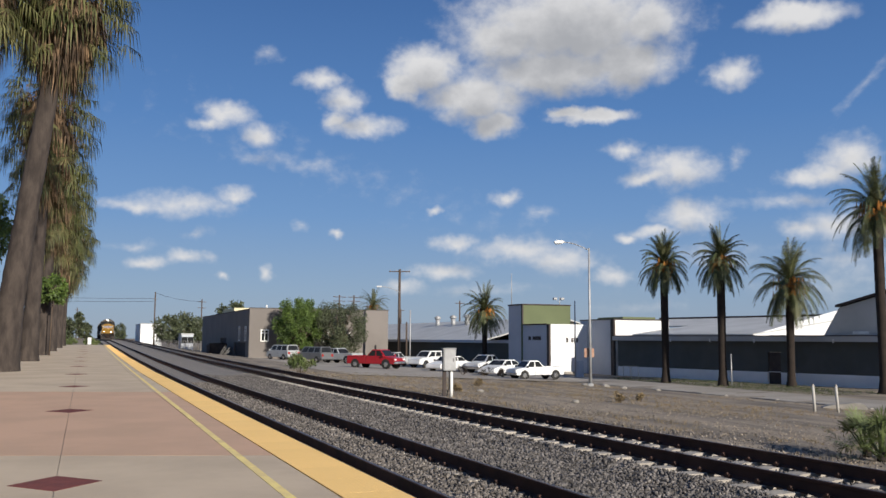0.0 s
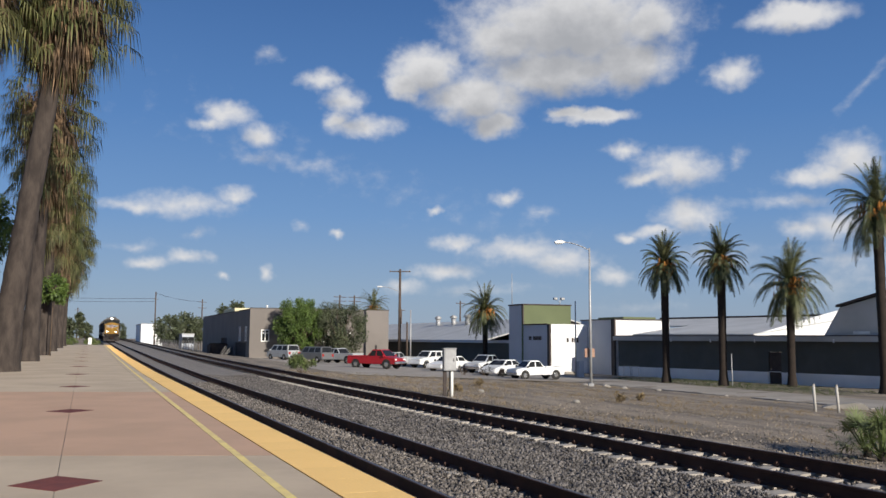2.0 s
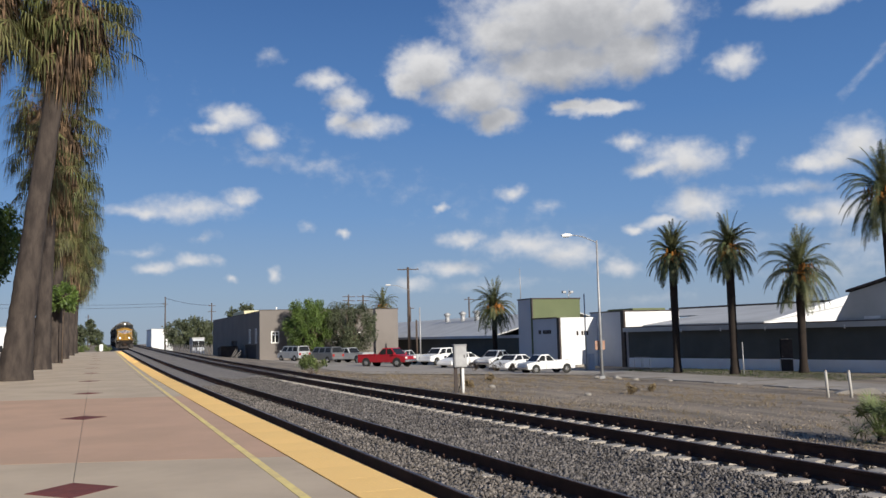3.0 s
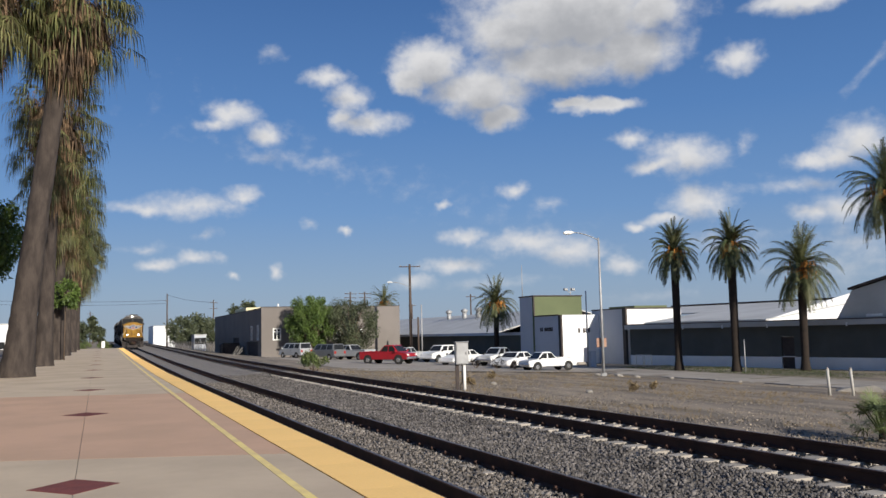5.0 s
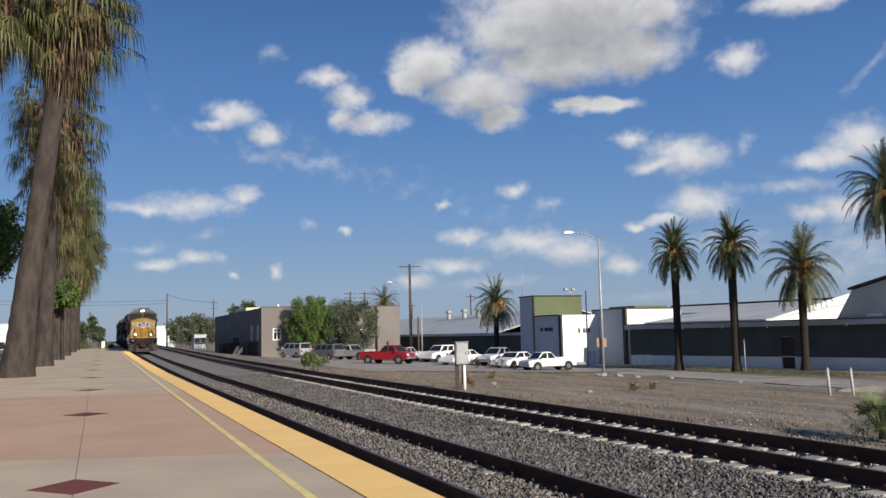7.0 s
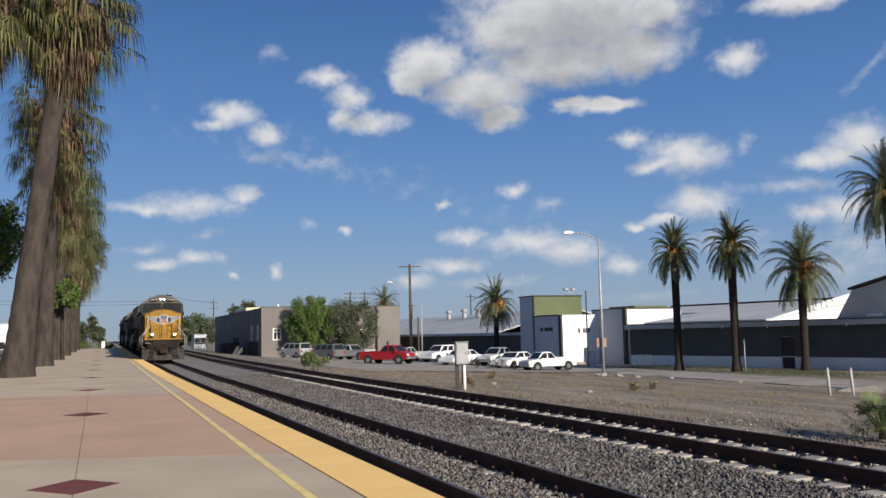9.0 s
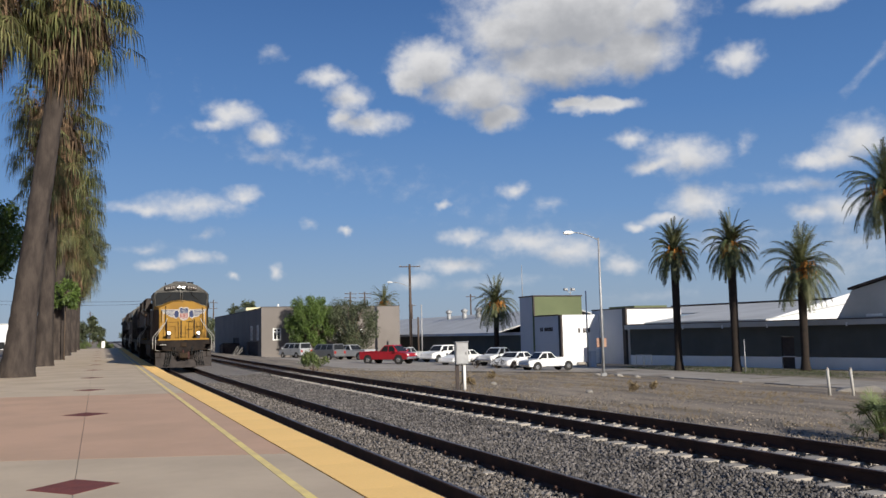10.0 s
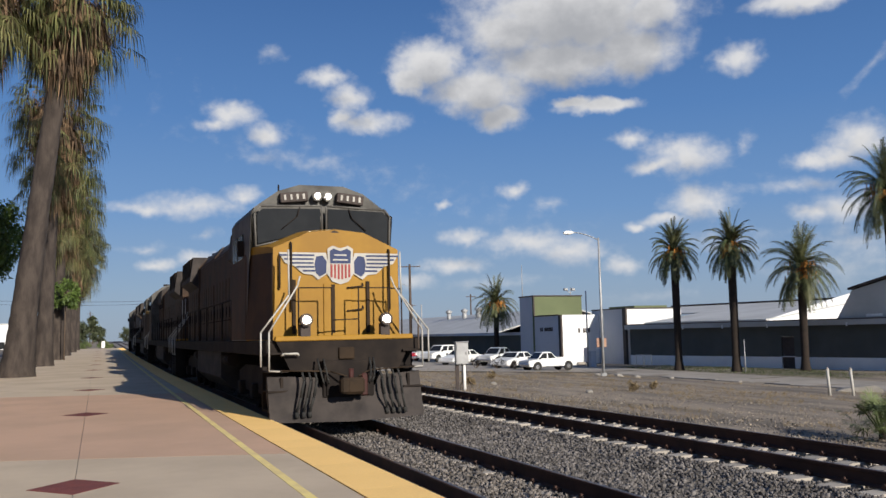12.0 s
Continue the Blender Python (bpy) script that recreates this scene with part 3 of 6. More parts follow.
def tufts(name, n, xr, yr, h, material, label, pick=None, seed=1):
    """Dry grass: thin bent blades in small bunches."""
    rng = np.random.default_rng(seed)
    x, y = rng.uniform(*xr, n), rng.uniform(*yr, n)
    if pick is not None:
        ok = pick(x, y, rng)
        x, y = x[ok], y[ok]
    vs, fs = [], []
    for cx, cy in zip(x, y):
        z = rough_ground(cx, cy)
        for _ in range(7):
            a, t, l = rng.uniform(0, 6.283), rng.uniform(0.2, 1.1), h * rng.uniform(0.5, 1.3)
            dx, dy = math.cos(a), math.sin(a)
            px, py, w = cx + rng.normal(0, 0.05), cy + rng.normal(0, 0.05), 0.006
            m = len(vs)
            vs += [(px - dy * w, py + dx * w, z - 0.02), (px + dy * w, py - dx * w, z - 0.02), (px + dx * l * t, py + dy * l * t, z + l * (1.2 - 0.7 * t))]
            fs.append((m, m + 1, m + 2))
    return mesh_from(name, vs, fs, material, "stuff", label, "grass")


tufts("dry_grass", 9500, (13.2, 33.0), (11.0, 62.0), 0.12, M["grass_dry"], "thin dry straw-coloured grass on the dirt",
      lambda x, y, r: np.array([noise.noise((a * 0.25, b * 0.2, 7)) + 0.35 * r.random() > 0.12 for a, b in zip(x, y)]), 8)

tufts("grass_strip", 2600, (40.2, 46.5), (38.0, 61.5), 0.14, M["grass_green"], "thin green grass along the packing house wall",
      lambda x, y, r: x < 44.2 + (65.9 - y) * 0.212, 12)

# the street and the parking lot beyond the dirt
sheet("road", [34.6, 37, 39.9], [-400, 0, 30, 60, 63], lambda x, y: -1.385, M["lot"], "worn dusty grey asphalt street", "road")


def lot_z(x, y):
    return ground_z(x) + 0.06


sheet("parking_lot", [17.0, 22, 28, 34, 39.5], [56, 62, 80, 100, 113.5], lot_z, M["lot"], "worn asphalt parking lot strewn with dirt", "pavement")
bm = bmesh.new()
for k in range(30):
    y = 30 + 2.0 * k
    if 36 < y < 39:
        continue
    box(bm, 34.35, 34.60, y + 0.01, y + 1.99, -1.55, -1.335 + RNG.uniform(-0.03, 0.01), 0.02)
tagged(link("kerb", bm, M["concrete_grey"]), "broken grey concrete kerb along the street", "kerb", kind="structure")
# ---- buildings ----


def gap_wall(bm, x0, x1, y0, y1, z0, z1, holes, axis):
    """A wall slab with real openings; holes: (a, b, za, zb) along the wall."""
    cuts = sorted({x0 if axis == "x" else y0, x1 if axis == "x" else y1, *[h[0] for h in holes], *[h[1] for h in holes]})
    for a, b in zip(cuts, cuts[1:]):
        mid = (a + b) / 2
        inside = [h for h in holes if h[0] < mid < h[1]]
        spans, z = [], z0
        for h in sorted(inside, key=lambda h: h[2]):
            if h[2] > z:
                spans.append((z, h[2]))
            z = h[3]
        spans.append((z, z1))
        for za, zb in spans:
            if axis == "x":
                box(bm, a, b, y0, y1, za, zb)
            else:
                box(bm, x0, x1, a, b, za, zb)


def window(parent, a, b, z0, z1, plane, axis, bars=1, frame_mat="white"):
    """A framed pane in an opening; plane: the wall's outer face, depth grows away from it."""
    def bx(bm, u0, u1, d0, d1, za, zb):
        if axis == "x":
            box(bm, u0, u1, plane + d0, plane + d1, za, zb)
        else:
            box(bm, plane + d0, plane + d1, u0, u1, za, zb)
    bm = bmesh.new()
    t = 0.14
    bx(bm, a, a + t, -0.03, 0.15, z0, z1)
    bx(bm, b - t, b, -0.03, 0.15, z0, z1)
    bx(bm, a + t, b - t, -0.03, 0.15, z0, z0 + t)
    bx(bm, a + t, b - t, -0.03, 0.15, z1 - t, z1)
    for i in range(bars):
        c = a + (b - a) * (i + 1) / (bars + 1)
        bx(bm, c - 0.06, c + 0.06, 0.0, 0.12, z0 + t, z1 - t)
    bx(bm, a + t, b - t, 0.0, 0.12, z0 + 0.68 * (z1 - z0), z0 + 0.68 * (z1 - z0) + 0.1)
    w = part("window", bm, M[frame_mat], parent, "white framed window")
    bm = bmesh.new()
    bx(bm, a + t, b - t, 0.06, 0.08, z0 + t, z1 - t)
    part("pane", bm, M["glass_dark"], w)


def grey_building():
    top = empty("grey_building")
    tagged(top, "plain grey stucco commercial building with a flat roof", "building")
    x0, x1, y0, y1, z0, z1 = 20.1, 39.4, 114.5, 163.0, -1.6, 5.75
    bm = bmesh.new()
    gap_wall(bm, x0, x1, y0, y0 + 0.4, z0, z1, [(21.6, 22.7, 1.35, 2.95), (29.8, 30.9, 1.3, 2.7), (33.2, 34.0, 1.5, 2.6)], "x")
    part("wall", bm, M["stucco_grey"], top)
    bm = bmesh.new()
    gap_wall(bm, x0, x0 + 0.4, y0 + 0.4, y1, z0, z1 - 0.15, [(116.5, 118.0, 1.4, 3.4), (121.5, 123, 1.4, 3.4), (117.2, 126.5, -1.6, 1.2), (134, 140, -1.6, 1.8)], "y")
    part("wall", bm, M["stucco_grey"], top)
    bm = bmesh.new()
    box(bm, x1 - 0.4, x1, y0 + 0.4, y1, z0, z1)
    box(bm, x0 + 0.4, x1 - 0.4, y1 - 0.4, y1, z0, z1 - 0.2)
    part("wall", bm, M["stucco_grey"], top)
    bm = bmesh.new()
    box(bm, x0 + 0.4, x1 - 0.4, y0 + 0.4, y1 - 0.4, 5.0, 5.25)
    part("roof", bm, M["roof_grey"], top)
    bm = bmesh.new()
    box(bm, x0 - 0.06, x1 + 0.06, y0 - 0.06, y0 + 0.44, z1, z1 + 0.08, 0.01)
    box(bm, x0 - 0.06, x0 + 0.44, y0 + 0.44, y1, z1 - 0.15, z1 - 0.07, 0.01)
    part("parapet_cap", bm, M["trim_dark"], top)
    for a, b, za, zb in ((117.2, 126.5, -1.6, 1.2), (134, 140, -1.6, 1.8)):
        bm = bmesh.new()
        box(bm, x0 + 0.25, x0 + 0.33, a, b, za, zb)
        for k in range(6):
            box(bm, x0 + 0.22, x0 + 0.25, a, b, za + 0.2 + 0.45 * k, za + 0.26 + 0.45 * k)
        part("roller_door", bm, M["trim_dark"], top, "dark roller door")
    for a, b, za, zb in ((21.6, 22.7, 1.35, 2.95), (29.8, 30.9, 1.3, 2.7), (33.2, 34.0, 1.5, 2.6)):
        window(top, a, b, za, zb, y0, "x")
    for a, b in ((116.5, 118.0), (121.5, 123.0)):
        window(top, a, b, 1.4, 3.4, x0, "y")
    bm = bmesh.new()
    box(bm, 24.2, 24.6, 125, 125.4, 5.2, 6.0, 0.03)
    tube(bm, (24.4, 125.2, 6.0), (24.4, 125.2, 6.6), 0.12)
    part("roof_vent", bm, M["white"], top, "white roof vent")
    bm = bmesh.new()
    box(bm, 21.8, 28.5, 138, 150, 5.2, 6.55)
    part("penthouse", bm, M["cream"], top, "cream painted roof structure")


grey_building()


def bars(parent, x, y, z, n, w, h, axis, skip=()):
    for i in range(n):
        if i in skip:
            continue
        bm = bmesh.new()
        u = (i - n / 2) * w * 1.35
        if axis == "x":
            box(bm, x + u, x + u + w, y - 0.03, y, z, z + h)
        else:
            box(bm, x - 0.03, x, y - u - w, y - u, z, z + h)
        part("sign_bar", bm, M["trim_dark"], parent)


def block(name, label, x0, x1, y0, y1, z1, left, front, z0=-1.6, t=0.35):
    """A flat-roofed block: its track-side wall, its end wall, the other walls and roof as parts."""
    top = empty(name)
    tagged(top, label, "building")
    bm = bmesh.new()
    box(bm, x0, x0 + t, y0 + t, y1, z0, z1)
    part("wall", bm, left, top)
    bm = bmesh.new()
    box(bm, x0, x1, y0, y0 + t, z0, z1)
    part("wall", bm, front, top)
    bm = bmesh.new()
    box(bm, x1 - t, x1, y0 + t, y1, z0, z1)
    box(bm, x0 + t, x1 - t, y1 - t, y1, z0, z1)
    part("wall", bm, left, top)
    bm = bmesh.new()
    box(bm, x0 + t, x1 - t, y0 + t, y1 - t, z1 - 0.5, z1 - 0.3)
    part("roof", bm, M["roof_grey"], top)
    return top


# walls towards the track have their shade put into the colour, end walls not
tower = block("warehouse_tower", "tall warehouse block with shade-toned side wall and sage green front", 40.4, 45.9, 76.2, 79.3, 5.24, M["stucco_pale_shade"], M["green_wall"])
bm = bmesh.new()
box(bm, 40.32, 45.98, 76.12, 79.38, 5.24, 5.36, 0.02)
part("parapet_cap", bm, M["trim_dark"], tower)
bm = bmesh.new()
box(bm, 40.33, 40.45, 76.13, 76.25, 3.3, 5.24)
part("corner_trim", bm, M["trim_dark"], tower)
bm = bmesh.new()
for k in range(9):
    box(bm, 40.5, 45.9, 76.185, 76.2, 3.4 + 0.2 * k, 3.415 + 0.2 * k)
part("siding_joints", bm, M["green_wall"], tower)
annex = block("warehouse_annex", "low warehouse annex with white end wall and sign", 40.4, 44.5, 70.9, 76.15, 3.25, M["stucco_pale_shade"], M["stucco_white"])
bm = bmesh.new()
box(bm, 40.34, 40.52, 70.84, 70.9, -1.5, 3.25)
box(bm, 40.34, 40.4, 70.9, 71.3, -1.5, 3.25)
part("corner_trim", bm, M["trim_dark"], annex)
bm = bmesh.new()
box(bm, 40.33, 40.4, 71.3, 76.1, 3.2, 3.32)
part("parapet_cap", bm, M["trim_dark"], annex)
bars(annex, 40.4, 73.7, 1.75, 9, 0.21, 0.36, "y", (2,))
bars(annex, 42.9, 70.9, 1.55, 5, 0.2, 0.42, "x", (1,))
bm = bmesh.new()
box(bm, 40.9, 43.9, 70.6, 70.88, -1.5, -1.2, 0.02)
part("plinth", bm, M["concrete_grey"], annex)
mid = block("warehouse_middle_block", "warehouse block with shade-toned side walls and a white sunlit end wall", 44.5, 50.6, 66.3, 72.0, 3.62, M["stucco_pale_shade"], M["stucco_white"])
bm = bmesh.new()
box(bm, 44.42, 44.6, 66.22, 66.3, -1.5, 3.62)
box(bm, 44.42, 44.5, 66.3, 66.75, -1.5, 3.62)
part("corner_trim", bm, M["trim_dark"], mid)
bm = bmesh.new()
box(bm, 44.42, 50.6, 66.2, 66.66, 3.62, 3.72, 0.01)
box(bm, 44.42, 44.86, 66.66, 72, 3.62, 3.72, 0.01)
part("parapet_cap", bm, M["trim_dark"], mid)
bm = bmesh.new()
box(bm, 46.3, 50.0, 67.5, 71.8, 3.2, 3.95, 0.05)
part("roof_monitor", bm, M["green_wall"], mid, "sage green roof monitor")


def packing_house():
    """The long low wall in its own frame: u along the wall, v back from it, turned 12 degrees."""
    m = pose(44.6, 65.9, 0, 0, 0, -78)
    top = empty("packing_house", m)
    tagged(top, "long low packing house, dark wall over a white base", "building")
    L = 42.0
    # local: x along the wall, +y is behind the wall
    bm = bmesh.new()
    gap_wall(bm, 0, L, 0, 0.3, -1.6, -0.55, [(15.4, 16.5, -1.6, -0.5)], "x")
    part("base_wall", bm, M["stucco_white"], top, "white painted base of the wall")
    bm = bmesh.new()
    gap_wall(bm, 0, L, 0.02, 0.3, -0.55, 1.75, [(15.4, 16.5, -0.6, 0.95)], "x")
    part("upper_wall", bm, M["band_dark"], top, "dark painted upper wall")
    bm = bmesh.new()
    box(bm, 15.42, 16.48, 0.12, 0.2, -1.42, 0.93)
    d = part("door", bm, M["trim_dark"], top, "dark brown door")
    bm = bmesh.new()
    tube(bm, (15.6, 0.05, -0.35), (15.6, 0.13, -0.35), 0.04)
    part("handle", bm, M["chrome"], d)
    bm = bmesh.new()
    box(bm, -0.1, L + 0.5, -0.55, 0.35, 1.75, 2.13)
    part("eave", bm, M["roof_grey"], top, "pale grey eave fascia")
    bm = bmesh.new()
    box(bm, -0.12, L + 0.52, -0.58, 0.35, 2.13, 2.2, 0.01)
    part("eave_flashing", bm, M["trim_dark"], top)
    # a flat gutter roof, and two sloping roofs that rise away from the street
    bm = bmesh.new()
    box(bm, 0.8, L, 0.35, 16.0, 2.1, 2.2)
    part("roof", bm, M["roof_grey"], top)

    def slope(u0, u1, v0, v1, z0, z1):
        bm = bmesh.new()
        prism(bm, [(v0, z0), (v1, z1), (v1, z1 + 0.12), (v0, z0 + 0.12)], u0, u1, "x")
        r = part("sloping_roof", bm, M["roof_grey"], top, "pale grey sloping roof")
        bm = bmesh.new()
        box(bm, u0 - 0.1, u1 + 0.1, v1, v1 + 0.2, z1 - 0.1, z1 + 0.3, 0.01)
        part("ridge_trim", bm, M["trim_dark"], r)
        return r

    def flank(u, v0, v1, z0, z1):
        bm = bmesh.new()
        prism(bm, [(v0, 2.2), (v1, 2.2), (v1, z1), (v0, z0)], u - 0.2, u, "x")
        part("roof_flank", bm, M["stucco_white"], top, "white sunlit flank under the sloping roof")

    slope(1.3, 13.85, 0.5, 16.0, 2.2, 3.95)
    slope(-9.0, 1.3, 8.2, 16.0, 3.07, 3.95)
    flank(13.84, 0.6, 14.0, 2.25, 4.7)
    gable = [(18.2, 2.2), (19.5, 4.25), (30.0, 6.9), (41.0, 4.3), (42.0, 2.2)]
    bm = bmesh.new()
    prism(bm, gable, 3.0, 16.0, "y")
    g = part("gable_block", bm, M["roof_grey"], top, "pale grey gabled upper block")
    bm = bmesh.new()
    prism(bm, [(19.3, 4.3), (30.0, 7.0), (41.2, 4.35), (41.2, 4.5), (30.0, 7.16), (19.3, 4.46)], 2.8, 16.1, "y")
    part("gable_roof", bm, M["trim_dark"], g, "dark roof edge")
    for u in (20.5, 22.4, 24.3):
        bm = bmesh.new()
        box(bm, u, u + 1.2, 2.95, 3.0, 2.3, 2.5)
        part("clerestory_window", bm, M["white"], g)
    for k, u in enumerate((6.5, 10.5, 14.6, 21.0)):
        bm = bmesh.new()
        box(bm, u, u + 0.12, -0.57, -0.5, 1.82, 1.92)
        tube(bm, (u + 0.06, -0.55, 1.8), (u + 0.06, -0.55, 1.65), 0.05)
        part("eave_lamp", bm, M["white"], top, "small eave lamp")


packing_house()


def long_shed():
    top = empty("long_shed")
    tagged(top, "long industrial shed with a dark wall and pale metal roof", "building")
    bm = bmesh.new()
    box(bm, 42.0, 42.4, 79.5, 175, -1.6, 1.55)
    part("wall", bm, M["band_dark"], top)
    bm = bmesh.new()
    box(bm, 42.4, 62, 174.6, 175, -1.6, 1.6)
    box(bm, 61.6, 62, 79.5, 174.6, -1.6, 1.6)
    part("wall", bm, M["band_dark"], top)
    bm = bmesh.new()
    prism(bm, [(41.4, 1.5), (52, 4.3), (62.5, 1.5), (62.5, 1.62), (52, 4.45), (41.4, 1.66)], 88.0, 175.5, "y")
    part("roof", bm, M["roof_grey"], top, "pale grey sloping metal roof")
    bm = bmesh.new()
    box(bm, 41.3, 41.4, 79.5, 175.5, 1.4, 1.72)
    part("eave", bm, M["stucco_pale_shade"], top)
    for y, x in ((122, 50), (116, 50), (111, 50)):
        z = 1.6 + (x - 41.4) * 0.26
        bm = bmesh.new()
        tube(bm, (x, y, z - 0.2), (x, y, z + 0.9), 0.35, 0.35, 10)
        tube(bm, (x, y, z + 0.9), (x, y, z + 1.2), 0.35, 0.58, 10)
        tube(bm, (x, y, z + 1.2), (x, y, z + 1.5), 0.58, 0.15, 10)
        part("roof_ventilator", bm, M["galvanised"], top, "galvanised turbine roof ventilator")


long_shed()


def far_building(x0, x1, y0, y1, z1, wall, label, windows=0, roof=0.0):
    top = empty("far_building")
    tagged(top, label, "building")
    bm = bmesh.new()
    box(bm, x0, x1, y0, y1, -1.5, z1)
    part("wall", bm, wall, top)
    bm = bmesh.new()
    if roof:
        prism(bm, [(x0 - 0.4, z1), (x1 + 0.4, z1), ((x0 + x1) / 2, z1 + roof)], y0 - 0.4, y1 + 0.4, "y")
    else:
        box(bm, x0 - 0.1, x1 + 0.1, y0 - 0.1, y1 + 0.1, z1, z1 + 0.25)
    part("roof", bm, M["roof_grey"], top)
    for k in range(windows):
        c = x0 + (x1 - x0) * (k + 0.5) / windows
        bm = bmesh.new()
        box(bm, c - 0.6, c + 0.6, y0 - 0.04, y0 - 0.01, 0.6, 2.0)
        part("window", bm, M["glass_dark"], top)


# an unseen plain wall, added to keep skylight off the train's left side
bm = bmesh.new()
box(bm, -13.4, -13.0, -45, 92, -0.5, 9.0)
tagged(link("wall_west", bm, M["stucco_grey"]), "unseen plain grey wall added to block skylight from the west", "wall", kind="structure")
far_building(17.2, 24.0, 300, 330, 6.2, M["stucco_white"], "white far warehouse by the track")
far_building(19.8, 22.3, 196, 203, 2.5, M["stucco_pale_shade"], "small pale shed among trees", 2)
far_building(-24.0, -16, 195, 215, 5.5, M["stucco_white"], "white building behind the palms", 2)
# ---- the train ----
LOCO_LEN = 22.6
HALF_W = 1.58          # half width of the walkways
NOSE = 1.39            # half width of the nose
HOOD = 1.60            # half width of the cab


def shield(parent):
    """The painted herald on the nose: shield with stripes and two wings."""
    y = -0.03
    def plate(outline, d, mi_mat, name, label=""):
        bm = bmesh.new()
        prism(bm, outline, y - d, y, "y")
        return part(name, bm, M[mi_mat], parent, label)
    sh = [(-0.26, 3.62), (-0.16, 3.68), (0, 3.63), (0.16, 3.68), (0.26, 3.62), (0.25, 3.35), (0.28, 3.16), (0.17, 2.99), (0, 2.93), (-0.17, 2.99), (-0.28, 3.16), (-0.25, 3.35)]
    cx, cz = 0, 3.3
    big = [((u - cx) * 1.12 + cx, (v - cz) * 1.08 + cz) for u, v in sh]
    plate(big, 0.006, "herald_white", "herald_border")
    plate([(-0.24, 3.6), (-0.15, 3.65), (0, 3.6), (0.15, 3.65), (0.24, 3.6), (0.23, 3.34), (-0.23, 3.34)], 0.012, "herald_blue", "herald_field", "dark blue herald field")
    for i in range(6):
        u = -0.225 + 0.08 * i
        plate([(u, 3.0 + 0.05 * abs(i - 2.5) / 2.5), (u + 0.045, 3.0 + 0.05 * abs(i - 2.5) / 2.5), (u + 0.045, 3.32), (u, 3.32)], 0.012, "red_paint", "herald_stripe")
    plate([(-0.17, 3.40), (0.17, 3.40), (0.17, 3.43), (-0.17, 3.43)], 0.015, "herald_white", "herald_bar")
    plate([(-0.14, 3.50), (0.14, 3.50), (0.14, 3.53), (-0.14, 3.53)], 0.015, "herald_white", "herald_bar")
    for s in (-1, 1):
        def mir(o):
            return [(s * u, v) for u, v in (o if s > 0 else reversed(o))]
        plate(mir([(0.30, 3.12), (0.50, 3.00), (0.62, 3.10), (0.82, 3.12), (1.02, 3.28), (1.22, 3.34), (1.36, 3.56), (0.32, 3.56), (0.28, 3.38)]), 0.004, "herald_white", "wing")
        plate(mir([(0.32, 3.14), (0.47, 3.06), (0.55, 3.14), (0.58, 3.32), (0.54, 3.48), (0.40, 3.50), (0.31, 3.38)]), 0.010, "herald_blue", "wing_field", "dark blue wing root")
        for i, (a, b, z) in enumerate(((0.58, 1.34, 3.485), (0.60, 1.24, 3.405), (0.60, 1.12, 3.325), (0.58, 0.98, 3.245), (0.56, 0.84, 3.165))):
            plate(mir([(a, z), (b, z), (b, z + 0.036), (a, z + 0.036)]), 0.010, "herald_blue", "wing_stripe")


